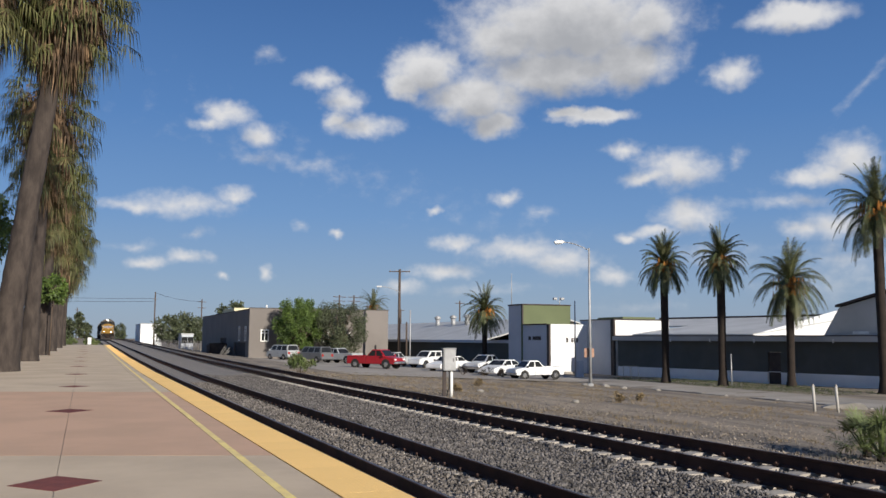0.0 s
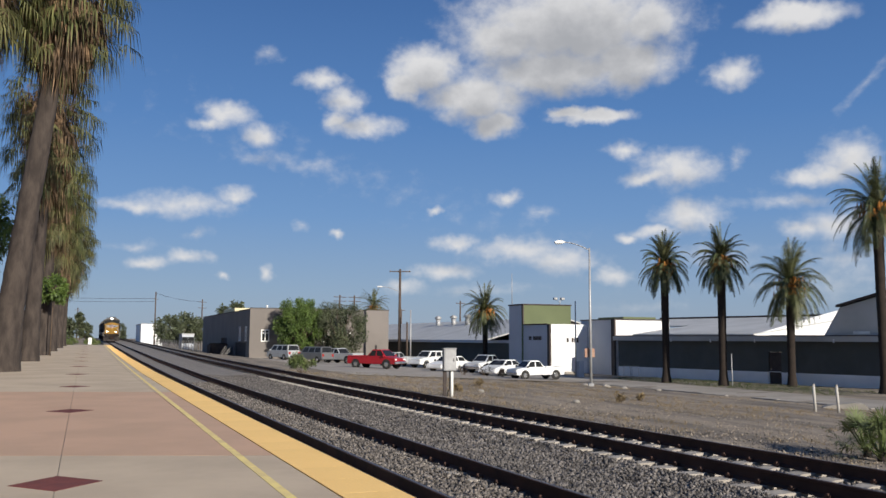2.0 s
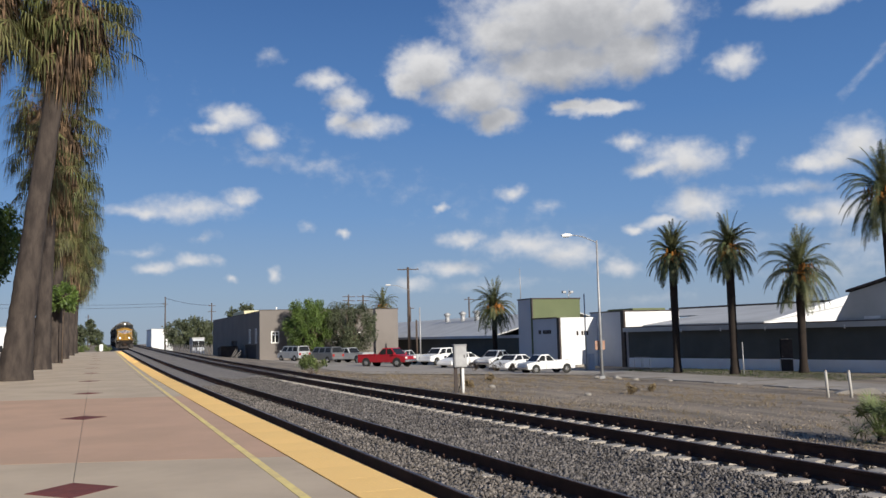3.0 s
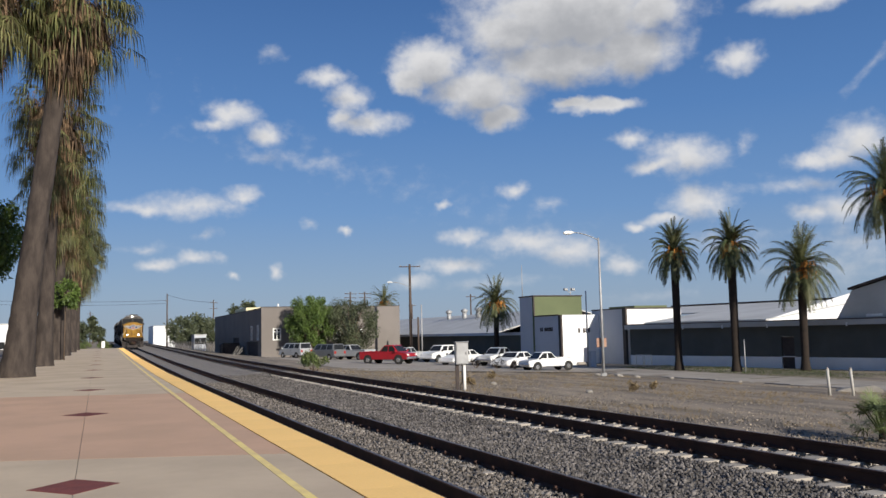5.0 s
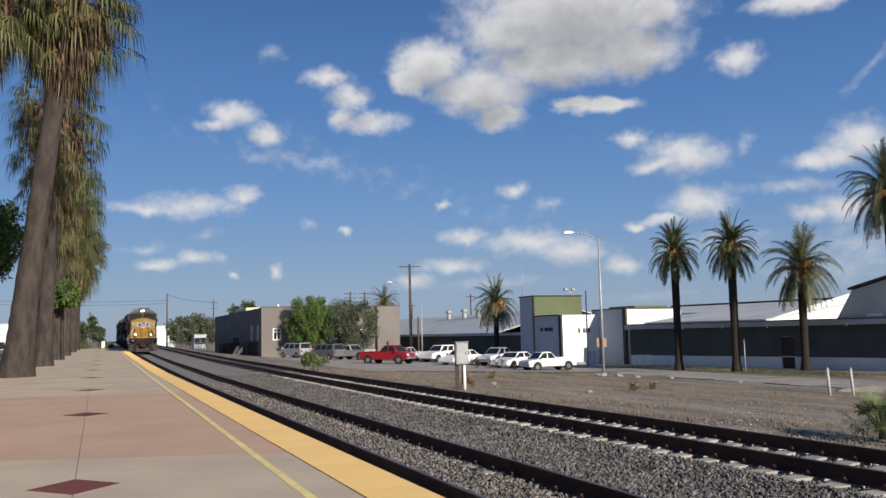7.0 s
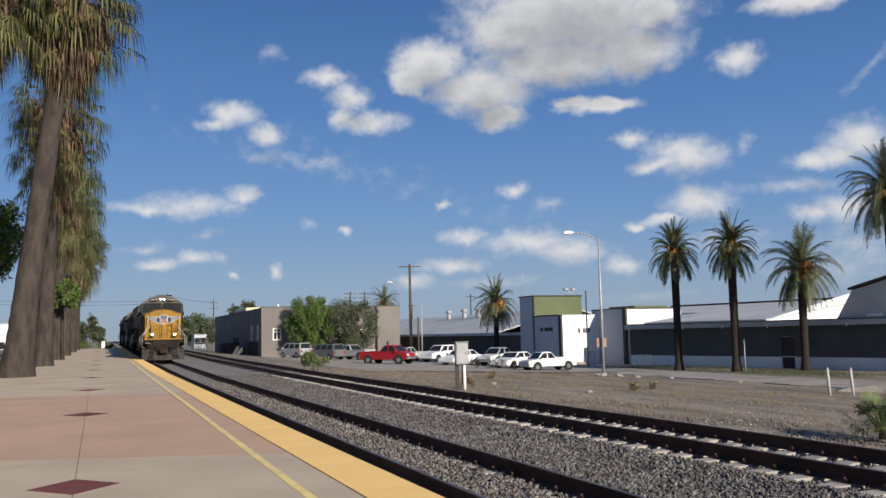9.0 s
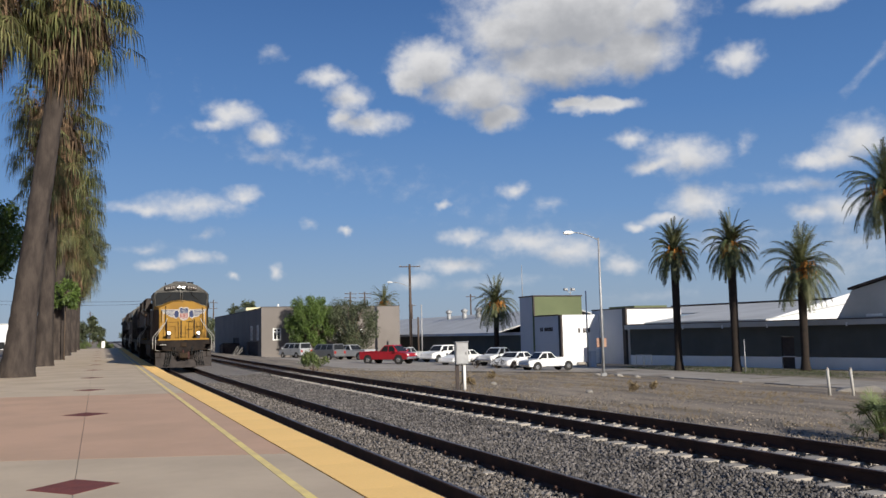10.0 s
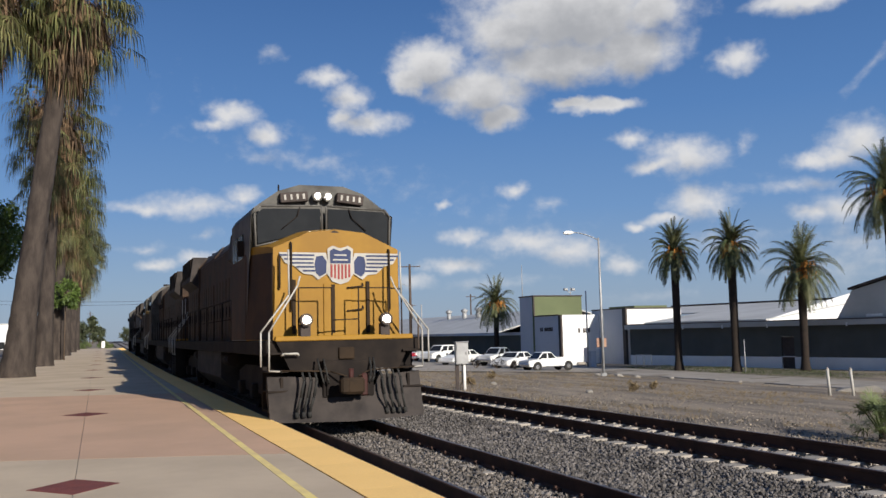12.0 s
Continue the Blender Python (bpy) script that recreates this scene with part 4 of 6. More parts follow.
def build_loco():
    """A six-axle road locomotive; local origin at the front coupler face on the rail, local +y runs back along it."""
    top = empty("locomotive")
    tagged(top, "yellow and grey six-axle diesel locomotive with dusty black underframe", "locomotive", "locomotives of the train")
    A, G, K, D = M["armour"], M["loco_grey"], M["steel_black"], M["steel_dirty"]
    # underframe and deck
    bm = bmesh.new()
    box(bm, -HALF_W, HALF_W, 0.75, LOCO_LEN - 0.75, 1.42, 1.72, 0.02)
    box(bm, -0.5, 0.5, 1.2, LOCO_LEN - 1.2, 0.95, 1.42)
    part("underframe", bm, K, top, "black underframe sill")
    for y0, y1 in ((0.60, 0.75), (LOCO_LEN - 0.75, LOCO_LEN - 0.60)):
        bm = bmesh.new()
        box(bm, -1.42, 1.42, y0, y1, 1.70, 1.80, 0.015)
        part("end_sill", bm, A, top, "yellow end sill")
        bm = bmesh.new()
        prism(bm, [(-1.40, 1.70), (1.40, 1.70), (1.12, 1.12), (-1.12, 1.12)], y0 + 0.03, y1 - 0.01, "y")
        part("end_plate", bm, K, top)
    # snowplough pilots
    for sgn, y in ((1, 0.0), (-1, LOCO_LEN)):
        bm = bmesh.new()
        pts = [(-1.57, 0.66), (-1.57, 1.04), (-0.66, 0.98), (-0.44, 0.62), (0.44, 0.62), (0.66, 0.98), (1.57, 1.04), (1.57, 0.66), (1.56, 0.16), (0.0, 0.13), (-1.56, 0.16)]
        lo = [bm.verts.new((u, y + sgn * (0.42 + 0.18 * abs(u) - (0.28 if v < 0.3 else 0.0)), v)) for u, v in pts]
        hi = [bm.verts.new((u, y + sgn * (0.50 + 0.18 * abs(u) - (0.28 if v < 0.3 else 0.0)), v)) for u, v in pts]
        for q in ((0, 1, 2, 3, 10), (3, 4, 9, 10), (4, 5, 6, 7, 8, 9)):
            bm.faces.new([lo[i] for i in q])
            bm.faces.new([hi[i] for i in reversed(q)])
        n = len(pts)
        for i in range(n):
            bm.faces.new((lo[(i + 1) % n], lo[i], hi[i], hi[(i + 1) % n]))
        bmesh.ops.recalc_face_normals(bm, faces=bm.faces)
        part("plough", bm, D, top, "dusty grey snowplough pilot")
        bm = bmesh.new()
        box(bm, -0.20, 0.20, y + sgn * 0.05 - 0.08, y + sgn * 0.05 + 0.08, 0.66, 0.98, 0.05)
        box(bm, -0.13, 0.13, min(y + sgn * 0.1, y + sgn * 0.9), max(y + sgn * 0.1, y + sgn * 0.9), 0.70, 0.94, 0.03)
        box(bm, -0.30, -0.12, y - 0.12, y + 0.10, 0.68, 0.98, 0.04)
        part("coupler", bm, M["iron_brown"], top, "brown rusty knuckle coupler")
        bm = bmesh.new()
        tube(bm, (-0.05, y + sgn * 0.10, 0.85), (-0.05, y + sgn * 0.10, 1.15), 0.05)
        box(bm, 0.18, 0.30, y + sgn * 0.2 - 0.05, y + sgn * 0.2 + 0.05, 0.62, 1.05, 0.02)
        part("coupler_lift", bm, M["lever"], top, "dark red coupler lever")
        for u in (-0.95, -0.82, -0.7, 0.62, 0.75, 0.88, 1.0):
            bm = bmesh.new()
            base = Vector((u, y + sgn * 0.42, 1.12))
            pts2 = [base, base + Vector((0.02, -sgn * 0.14, -0.18)), base + Vector((0.05 * (1 if u > 0 else -1), -sgn * 0.16, -0.50)), base + Vector((0.12 * (1 if u > 0 else -1) , -sgn * 0.10, -0.78))]
            pipe(bm, pts2, 0.026)
            tube(bm, pts2[-1], pts2[-1] + Vector((0.0, -sgn * 0.02, -0.10)), 0.042)
            part("air_hose", bm, M["rubber"], top)
        # step wells
        for s in (-1, 1):
            bm = bmesh.new()
            for z in (0.35, 0.72, 1.10, 1.45):
                a, b = y + sgn * 0.55, y + sgn * 1.15
                box(bm, min(s * 1.18, s * HALF_W), max(s * 1.18, s * HALF_W), min(a, b), max(a, b), z, z + 0.035)
            a, b = y + sgn * 1.13, y + sgn * 1.19
            box(bm, min(s * 1.15, s * HALF_W), max(s * 1.15, s * HALF_W), min(a, b), max(a, b), 0.33, 1.72)
            part("steps", bm, K, top)
            bm = bmesh.new()
            e = s * (HALF_W + 0.02)
            pipe(bm, [(e + s * 0.12, y + sgn * 0.50, 1.22), (e + s * 0.12, y + sgn * 0.50, 1.88), (s * 1.16, y + sgn * 0.56, 2.60), (s * 1.16, y + sgn * 0.60, 3.50)], 0.018)
            pipe(bm, [(e - s * 0.30, y + sgn * 0.46, 1.12), (e - s * 0.03, y + sgn * 0.46, 1.14), (e - s * 0.03, y + sgn * 0.46, 1.88), (s * 1.00, y + sgn * 0.52, 2.78), (s * 0.94, y + sgn * 0.56, 2.97)], 0.018)
            part("handrail", bm, M["herald_white"], top, "white tubular handrail")
    # draft gear pocket, uncoupling bar, plough ribs and the step between the hoses
    for sgn, y in ((1, 0.0), (-1, LOCO_LEN)):
        bm = bmesh.new()
        a, b = y + sgn * 0.46, y + sgn * 0.62
        box(bm, -0.52, 0.52, min(a, b), max(a, b), 0.58, 1.30, 0.02)
        part("draft_pocket", bm, K, top)
        for s in (-1, 1):
            bm = bmesh.new()
            pipe(bm, [(s * 1.36, y + sgn * 0.40, 1.14), (s * 0.40, y + sgn * 0.34, 1.10), (s * 0.12, y + sgn * 0.14, 1.00)], 0.016)
            part("uncoupling_bar", bm, M["iron_brown"], top)
        for u in (-1.30, -0.42, 0.40, 1.30):
            bm = bmesh.new()
            c = y + sgn * (0.40 + 0.18 * abs(u))
            box(bm, u - 0.03, u + 0.03, min(c, c - sgn * 0.05), max(c, c - sgn * 0.05), 0.62, 1.00, 0.008)
            part("plough_bracket", bm, K, top)
        for u in (-0.62, -0.5, 0.44, 0.52):
            bm = bmesh.new()
            pipe(bm, [(u, y + sgn * 0.5, 1.34), (u * 0.98, y + sgn * 0.36, 1.18), (u * 0.92, y + sgn * 0.30, 0.98), (u * 0.85, y + sgn * 0.34, 0.86)], 0.02)
            part("jumper_cable", bm, M["rubber"], top)
        bm = bmesh.new()
        box(bm, -0.16, 0.16, min(y + sgn * 0.57, y + sgn * 0.66), max(y + sgn * 0.57, y + sgn * 0.66), 1.32, 1.56, 0.02)
        part("jumper_box", bm, M["iron_brown"], top)
        bm = bmesh.new()
        pipe(bm, [(-1.32, y + sgn * 0.52, 1.42), (-1.28, y + sgn * 0.46, 1.46), (-1.02, y + sgn * 0.46, 1.46), (-0.98, y + sgn * 0.52, 1.42)], 0.022)
        part("grab_iron", bm, M["herald_white"], top, "white grab iron")
    # front end platform rail
    bm = bmesh.new()
    for u in (-0.95, -0.28, 0.28, 0.92, 1.2):
        tube(bm, (u, 0.66, 1.8), (u, 0.66, 2.75), 0.016)
    pipe(bm, [(-0.95, 0.66, 2.75), (-0.28, 0.66, 2.75)], 0.014)
    pipe(bm, [(0.28, 0.66, 2.75), (0.92, 0.66, 2.75), (1.2, 0.66, 2.72)], 0.014)
    pipe(bm, [(-0.28, 0.66, 2.10), (0.28, 0.66, 2.12)], 0.014)
    part("end_rail", bm, M["iron_brown"], top, "dark brown end platform railing")
    # nose: wide, with a sloping top that is highest in the middle
    bm = bmesh.new()
    ny0, ny1 = 1.25, 3.0
    rows = []
    for y, drop in ((ny0, 0.0), (ny0 + 0.35, -0.10), (ny1, -0.18)):
        wd = NOSE if y < ny1 else HOOD
        prof = [(-wd, 1.72), (-wd, 3.66), (-1.16, 3.76), (-0.62, 4.00), (0, 4.06), (0.62, 4.00), (1.16, 3.76), (wd, 3.66), (wd, 1.72)]
        inset = 0.06 if y == ny0 else 0.0
        rows.append([bm.verts.new((u * (1 - inset * 0.6), y, v - (inset if v > 2 else 0.0) + (0.10 if (y == ny1 and v > 2) else 0.0))) for u, v in prof])
    for r0, r1 in zip(rows, rows[1:]):
        for i in range(len(r0) - 1):
            bm.faces.new((r0[i], r0[i + 1], r1[i + 1], r1[i]))
    bm.faces.new(rows[0])
    bm.faces.new(list(reversed(rows[-1])))
    bmesh.ops.recalc_face_normals(bm, faces=bm.faces)
    nose = part("nose", bm, A, top, "armour yellow safety cab nose")
    # darker yellow panels over the nose flanks: their shade is put into the colour
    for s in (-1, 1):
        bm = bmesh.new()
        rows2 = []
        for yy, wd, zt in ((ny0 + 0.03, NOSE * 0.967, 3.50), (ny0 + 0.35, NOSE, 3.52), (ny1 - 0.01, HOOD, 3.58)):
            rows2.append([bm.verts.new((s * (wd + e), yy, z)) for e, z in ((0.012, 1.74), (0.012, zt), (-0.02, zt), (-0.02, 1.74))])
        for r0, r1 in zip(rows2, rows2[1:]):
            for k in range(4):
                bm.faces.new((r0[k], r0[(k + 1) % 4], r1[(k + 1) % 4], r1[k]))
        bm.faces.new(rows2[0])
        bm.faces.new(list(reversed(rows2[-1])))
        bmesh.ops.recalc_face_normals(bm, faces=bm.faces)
        part("nose_side", bm, M["shaded_yellow"], nose, "yellow side of the nose, darkened for shade and grime")
    herald = empty("herald")
    herald.parent = nose
    herald.location = (0.06, ny0, -0.05)
    herald.scale = (0.95, 1.0, 1.0)
    shield(herald)
    bm = bmesh.new()
    box(bm, -0.30, 0.30, ny0 - 0.03, ny0 + 0.02, 1.76, 2.86, 0.01)
    part("nose_door", bm, A, nose)
    for u, z0, z1 in ((-0.10, 1.85, 2.85), (0.65, 1.85, 2.92), (-0.92, 1.85, 2.95)):
        bm = bmesh.new()
        box(bm, u - 0.035, u + 0.035, ny0 - 0.05, ny0, z0, z1, 0.005)
        part("nose_post", bm, M["iron_brown"], nose, "dark upright on the nose")
    for u, z0, z1 in ((-1.22, 2.75, 3.45), (-0.98, 2.3, 3.72), (1.12, 2.3, 3.60)):
        bm = bmesh.new()
        pipe(bm, [(u, ny0, z0), (u, ny0 - 0.07, z0 + 0.03), (u, ny0 - 0.07, z1 - 0.03), (u, ny0, z1)], 0.02)
        part("grab_iron", bm, M["iron_brown"], nose)
    for u, z in ((0.42, 2.78), (0.42, 2.30)):
        bm = bmesh.new()
        pipe(bm, [(u - 0.22, ny0, z), (u - 0.22, ny0 - 0.06, z), (u + 0.12, ny0 - 0.06, z + 0.04), (u + 0.12, ny0, z + 0.1)], 0.016)
        part("grab_iron", bm, M["iron_brown"], nose)
    bm = bmesh.new()
    tube(bm, (-0.05, ny0 + 0.02, 3.88), (-0.05, ny0 + 0.30, 3.98), 0.11, 0.08)
    part("nose_light", bm, M["trim_dark"], nose)
    # ditch lights
    for s in (-1, 1):
        bm = bmesh.new()
        tube(bm, (s * 0.824, 0.50, 2.11), (s * 0.824, 0.72, 2.11), 0.13, 0.11, 12)
        box(bm, s * 0.824 - 0.1, s * 0.824 + 0.1, 0.6, 0.74, 1.78, 2.03, 0.01)
        d = part("ditch_light", bm, M["trim_dark"], top)
        bm = bmesh.new()
        tube(bm, (s * 0.824, 0.485, 2.11), (s * 0.824, 0.505, 2.11), 0.078, 0.078, 14)
        part("lens", bm, M["lamp_glow"], d, "lit white lens")
    # cab
    cy0, cy1 = 2.35, 5.2
    bm = bmesh.new()
    outl = [(-HOOD, 1.72), (-HOOD, 4.46), (-1.50, 4.62), (-0.98, 5.00), (-0.5, 5.16), (0.5, 5.16), (0.98, 5.00), (1.50, 4.62), (HOOD, 4.46), (HOOD, 1.72)]
    fr = [bm.verts.new((u, cy0 + (0.22 if v > 4.55 else 0.0) + (0.66 if v < 3.7 else 0.0), v)) for u, v in outl]
    bk = [bm.verts.new((u, cy1, v)) for u, v in outl]
    n = len(outl)
    for i in range(n):
        bm.faces.new((fr[(i + 1) % n], fr[i], bk[i], bk[(i + 1) % n]))
    bm.faces.new(fr)
    bm.faces.new(list(reversed(bk)))
    bmesh.ops.triangulate(bm, faces=[f_ for f_ in bm.faces if len(f_.verts) > 4])
    bmesh.ops.recalc_face_normals(bm, faces=bm.faces)
    cab = part("cab", bm, [G], top, "light grey cab with a rounded roof")
    for s in (-1, 1):
        bm = bmesh.new()
        box(bm, s * HOOD - 0.012, s * HOOD + 0.012, 3.02, cy1 - 0.02, 1.74, 3.62)
        part("cab_side", bm, M["shaded_yellow"], cab, "yellow lower cab side, darkened for shade and grime")
    for s in (-1, 1):
        bm = bmesh.new()
        o = [(0.09, 4.02), (0.7, 3.98), (1.46, 3.80), (1.48, 4.44), (1.36, 4.56), (0.09, 4.60)]
        o = [(s * u, v) for u, v in o]
        prism(bm, o if s > 0 else list(reversed(o)), cy0 - 0.03, cy0 + 0.12, "y")
        part("windscreen", bm, M["glass_dark"], cab, "dark windscreen")
        bm = bmesh.new()
        ring = [(s * u, v) for u, v in ((0.05, 3.98), (0.7, 3.94), (1.50, 3.74), (1.53, 4.46), (1.40, 4.62), (0.05, 4.66))]
        pts3 = [Vector((u, cy0 - 0.02, v)) for u, v in ring]
        pipe(bm, pts3 + pts3[:1], 0.025)
        part("windscreen_frame", bm, G, cab)
        bm = bmesh.new()
        pipe(bm, [(s * 0.55, cy0 - 0.06, 4.62), (s * 0.62, cy0 - 0.07, 4.40), (s * 0.95, cy0 - 0.06, 4.12)], 0.012)
        part("wiper", bm, K, cab)
        bm = bmesh.new()
        box(bm, s * HOOD - 0.02, s * HOOD + 0.02, 3.4, 4.1, 3.55, 4.12, 0.01)
        box(bm, s * HOOD - 0.02, s * HOOD + 0.02, 4.2, 4.9, 3.55, 4.12, 0.01)
        part("side_window", bm, M["glass_dark"], cab)
        bm = bmesh.new()
        box(bm, min(s * 1.5, s * 1.75), max(s * 1.5, s * 1.75), 3.3, 3.36, 3.6, 3.95, 0.01)
        part("mirror", bm, K, cab)
        # number boards become plain bars
        bm = bmesh.new()
        cxn = s * 0.64
        box(bm, cxn - 0.31, cxn + 0.31, cy0 + 0.08, cy0 + 0.5, 4.75, 4.97, 0.015, Matrix.Translation((cxn, 0, 4.86)) @ Matrix.Rotation(s * 0.10, 4, "Y") @ Matrix.Translation((-cxn, 0, -4.86)))
        nb = part("number_board", bm, M["trim_dark"], cab, "dark number board with white marks")
        bm = bmesh.new()
        for i in range(4):
            u = cxn - 0.21 + 0.14 * i
            box(bm, u - 0.024, u + 0.024, cy0 + 0.06, cy0 + 0.082, 4.80, 4.92, 0.0, Matrix.Translation((cxn, 0, 4.86)) @ Matrix.Rotation(s * 0.10, 4, "Y") @ Matrix.Translation((-cxn, 0, -4.86)))
        part("number_bars", bm, M["herald_white"], nb)
    for u in (-0.09, 0.15):
        bm = bmesh.new()
        tube(bm, (u - 0.03, cy0 + 0.06, 4.90), (u - 0.03, cy0 + 0.40, 4.90), 0.115, 0.11, 14)
        h = part("headlight", bm, G, cab)
        bm = bmesh.new()
        tube(bm, (u - 0.03, cy0 + 0.045, 4.90), (u - 0.03, cy0 + 0.065, 4.90), 0.062, 0.062, 14)
        part("lens", bm, M["lamp_glow"], h, "lit white lens")
    bm = bmesh.new()
    box(bm, -0.4, 0.4, 3.4, 4.6, 5.14, 5.30, 0.05)
    part("air_conditioner", bm, G, cab)
    bm = bmesh.new()
    pipe(bm, [(-0.9, 2.9, 5.0), (-0.9, 2.9, 5.2)], 0.02)
    for k in range(3):
        tube(bm, (0.5 + 0.12 * k, 3.1, 5.2), (0.5 + 0.12 * k, 3.6, 5.22), 0.03, 0.07)
    part("horn", bm, K, cab)
    # long hood in sections, each of its own height
    for y0, y1, w, z1, name in ((5.2, 8.6, 1.12, 4.72, "inverter_hood"), (8.6, 12.9, 1.06, 4.75, "engine_hood"), (12.9, 17.2, 1.06, 4.80, "engine_hood"), (17.2, LOCO_LEN - 1.35, 1.10, 4.80, "radiator_hood")):
        bm = bmesh.new()
        prism(bm, [(-w, 1.72), (-w, z1 - 0.35), (-w + 0.28, z1), (w - 0.28, z1), (w, z1 - 0.35), (w, 1.72)], y0, y1 - 0.02, "y")
        part(name, bm, M["shaded_yellow"], top, "yellow hood section, darkened for shade and grime")
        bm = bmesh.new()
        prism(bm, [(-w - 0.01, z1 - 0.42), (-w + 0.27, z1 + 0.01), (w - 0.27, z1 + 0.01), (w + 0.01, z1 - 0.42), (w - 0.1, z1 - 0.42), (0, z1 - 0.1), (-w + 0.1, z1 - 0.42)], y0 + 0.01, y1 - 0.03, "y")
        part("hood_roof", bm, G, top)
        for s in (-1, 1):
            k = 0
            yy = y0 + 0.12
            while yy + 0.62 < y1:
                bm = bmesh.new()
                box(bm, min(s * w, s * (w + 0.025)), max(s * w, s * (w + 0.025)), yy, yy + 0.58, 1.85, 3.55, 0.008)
                dr = part("hood_door", bm, M["shaded_yellow"], top)
                bm = bmesh.new()
                box(bm, min(s * (w + 0.02), s * (w + 0.05)), max(s * (w + 0.02), s * (w + 0.05)), yy + 0.46, yy + 0.5, 2.4, 2.7)
                part("latch", bm, K, dr)
                yy += 0.68
    # radiator wings and grilles, dynamic brake blister, fans
    bm = bmesh.new()
    prism(bm, [(-1.42, 3.95), (-1.30, 4.86), (1.30, 4.86), (1.42, 3.95), (1.10, 3.70), (-1.10, 3.70)], 17.4, 20.9, "y")
    part("radiator", bm, D, top, "grimy flared radiator housing")
    for s in (-1, 1):
        bm = bmesh.new()
        for k in range(14):
            y = 17.6 + 0.23 * k
            box(bm, min(s * 1.30, s * 1.40), max(s * 1.30, s * 1.40), y, y + 0.14, 4.0, 4.8)
        part("radiator_grille", bm, K, top)
        bm = bmesh.new()
        for k in range(10):
            y = 5.5 + 0.28 * k
            box(bm, min(s * 1.12, s * 1.16), max(s * 1.12, s * 1.16), y, y + 0.2, 3.6, 4.3)
        part("intake_grille", bm, K, top)
    bm = bmesh.new()
    prism(bm, [(-1.26, 3.95), (-1.18, 4.66), (-0.9, 4.84), (0.9, 4.84), (1.18, 4.66), (1.26, 3.95), (1.1, 3.8), (-1.1, 3.8)], 5.2, 8.4, "y")
    part("blower_housing", bm, D, top)
    for y in (17.9, 19.1, 20.3):
        bm = bmesh.new()
        tube(bm, (0, y, 4.85), (0, y, 5.06), 0.55, 0.55, 16)
        part("radiator_fan", bm, K, top)
    bm = bmesh.new()
    box(bm, -0.25, 0.25, 12.2, 13.4, 4.7, 5.12, 0.04)
    part("exhaust_stack", bm, K, top)
    # walkway rails
    for s in (-1, 1):
        bm = bmesh.new()
        x = s * (HALF_W - 0.03)
        for k in range(10):
            y = 5.6 + 1.72 * k
            tube(bm, (x, y, 1.72), (x, y, 2.72), 0.018, 0.018, 6)
        pipe(bm, [(x, 5.4, 2.72), (x, LOCO_LEN - 1.2, 2.72)], 0.018)
        pipe(bm, [(x, 5.4, 2.25), (x, LOCO_LEN - 1.2, 2.25)], 0.012)
        part("walkway_rail", bm, K, top)
    # fuel tank and air reservoirs
    bm = bmesh.new()
    prism(bm, [(-1.45, 1.40), (-1.45, 0.72), (-1.1, 0.38), (1.1, 0.38), (1.45, 0.72), (1.45, 1.40)], 8.3, 14.2, "y")
    part("fuel_tank", bm, D, top, "dusty grey fuel tank")
    for s in (-1, 1):
        for ya in (7.0, 14.4):
            bm = bmesh.new()
            tube(bm, (s * 1.3, ya, 1.22), (s * 1.3, ya + 1.2, 1.22), 0.16, 0.16, 10)
            part("air_reservoir", bm, M["undercarriage"], top)
    # bogies with three axles each
    for c in (4.45, LOCO_LEN - 4.45):
        bm = bmesh.new()
        for s in (-1, 1):
            prism(bm, [(c - 2.6, 0.62), (c - 2.6, 0.95), (c - 1.6, 1.12), (c + 1.6, 1.12), (c + 2.6, 0.95), (c + 2.6, 0.62), (c + 1.4, 0.50), (c - 1.4, 0.50)], s * 1.06 - 0.07, s * 1.06 + 0.07, "x", bevel=0.0)
            for q in (-1.85, 0, 1.85):
                box(bm, s * 1.13 - 0.14, s * 1.13 + 0.14, c + q - 0.2, c + q + 0.2, 0.38, 0.72, 0.03)
        box(bm, -1.0, 1.0, c - 0.9, c - 0.5, 0.6, 0.95)
        box(bm, -1.0, 1.0, c + 0.5, c + 0.9, 0.6, 0.95)
        bogie = part("bogie", bm, M["undercarriage"], top, "oily black three-axle bogie frame")
        for q in (-1.85, 0, 1.85):
            bm = bmesh.new()
            for s in (-1, 1):
                tube(bm, (s * 0.69, 0, 0), (s * 0.80, 0, 0), 0.51, 0.50, 20)
                tube(bm, (s * 0.66, 0, 0), (s * 0.69, 0, 0), 0.535, 0.535, 20)
            tube(bm, (-0.7, 0, 0), (0.7, 0, 0), 0.09, 0.09, 8)
            for s in (-1, 1):
                for a in range(5):
                    t = 6.2832 * a / 5
                    box(bm, s * 0.80 - 0.012, s * 0.80 + 0.012, 0.3 * math.cos(t) - 0.05, 0.3 * math.cos(t) + 0.05, 0.3 * math.sin(t) - 0.05, 0.3 * math.sin(t) + 0.05)
            w = part("wheelset", bm, M["undercarriage"], bogie, "steel wheelset")
            w.location = (0, c + q, 0.51)
    return top


loco = build_loco()
LOCOS = [loco] + [copy_thing(loco, Matrix.Identity(4)) for _ in range(3)]
TRAIN_V, TRAIN_Y12 = 17.79, 16.15     # metres a second; the front's place at the end
# ---- palms and trees ----


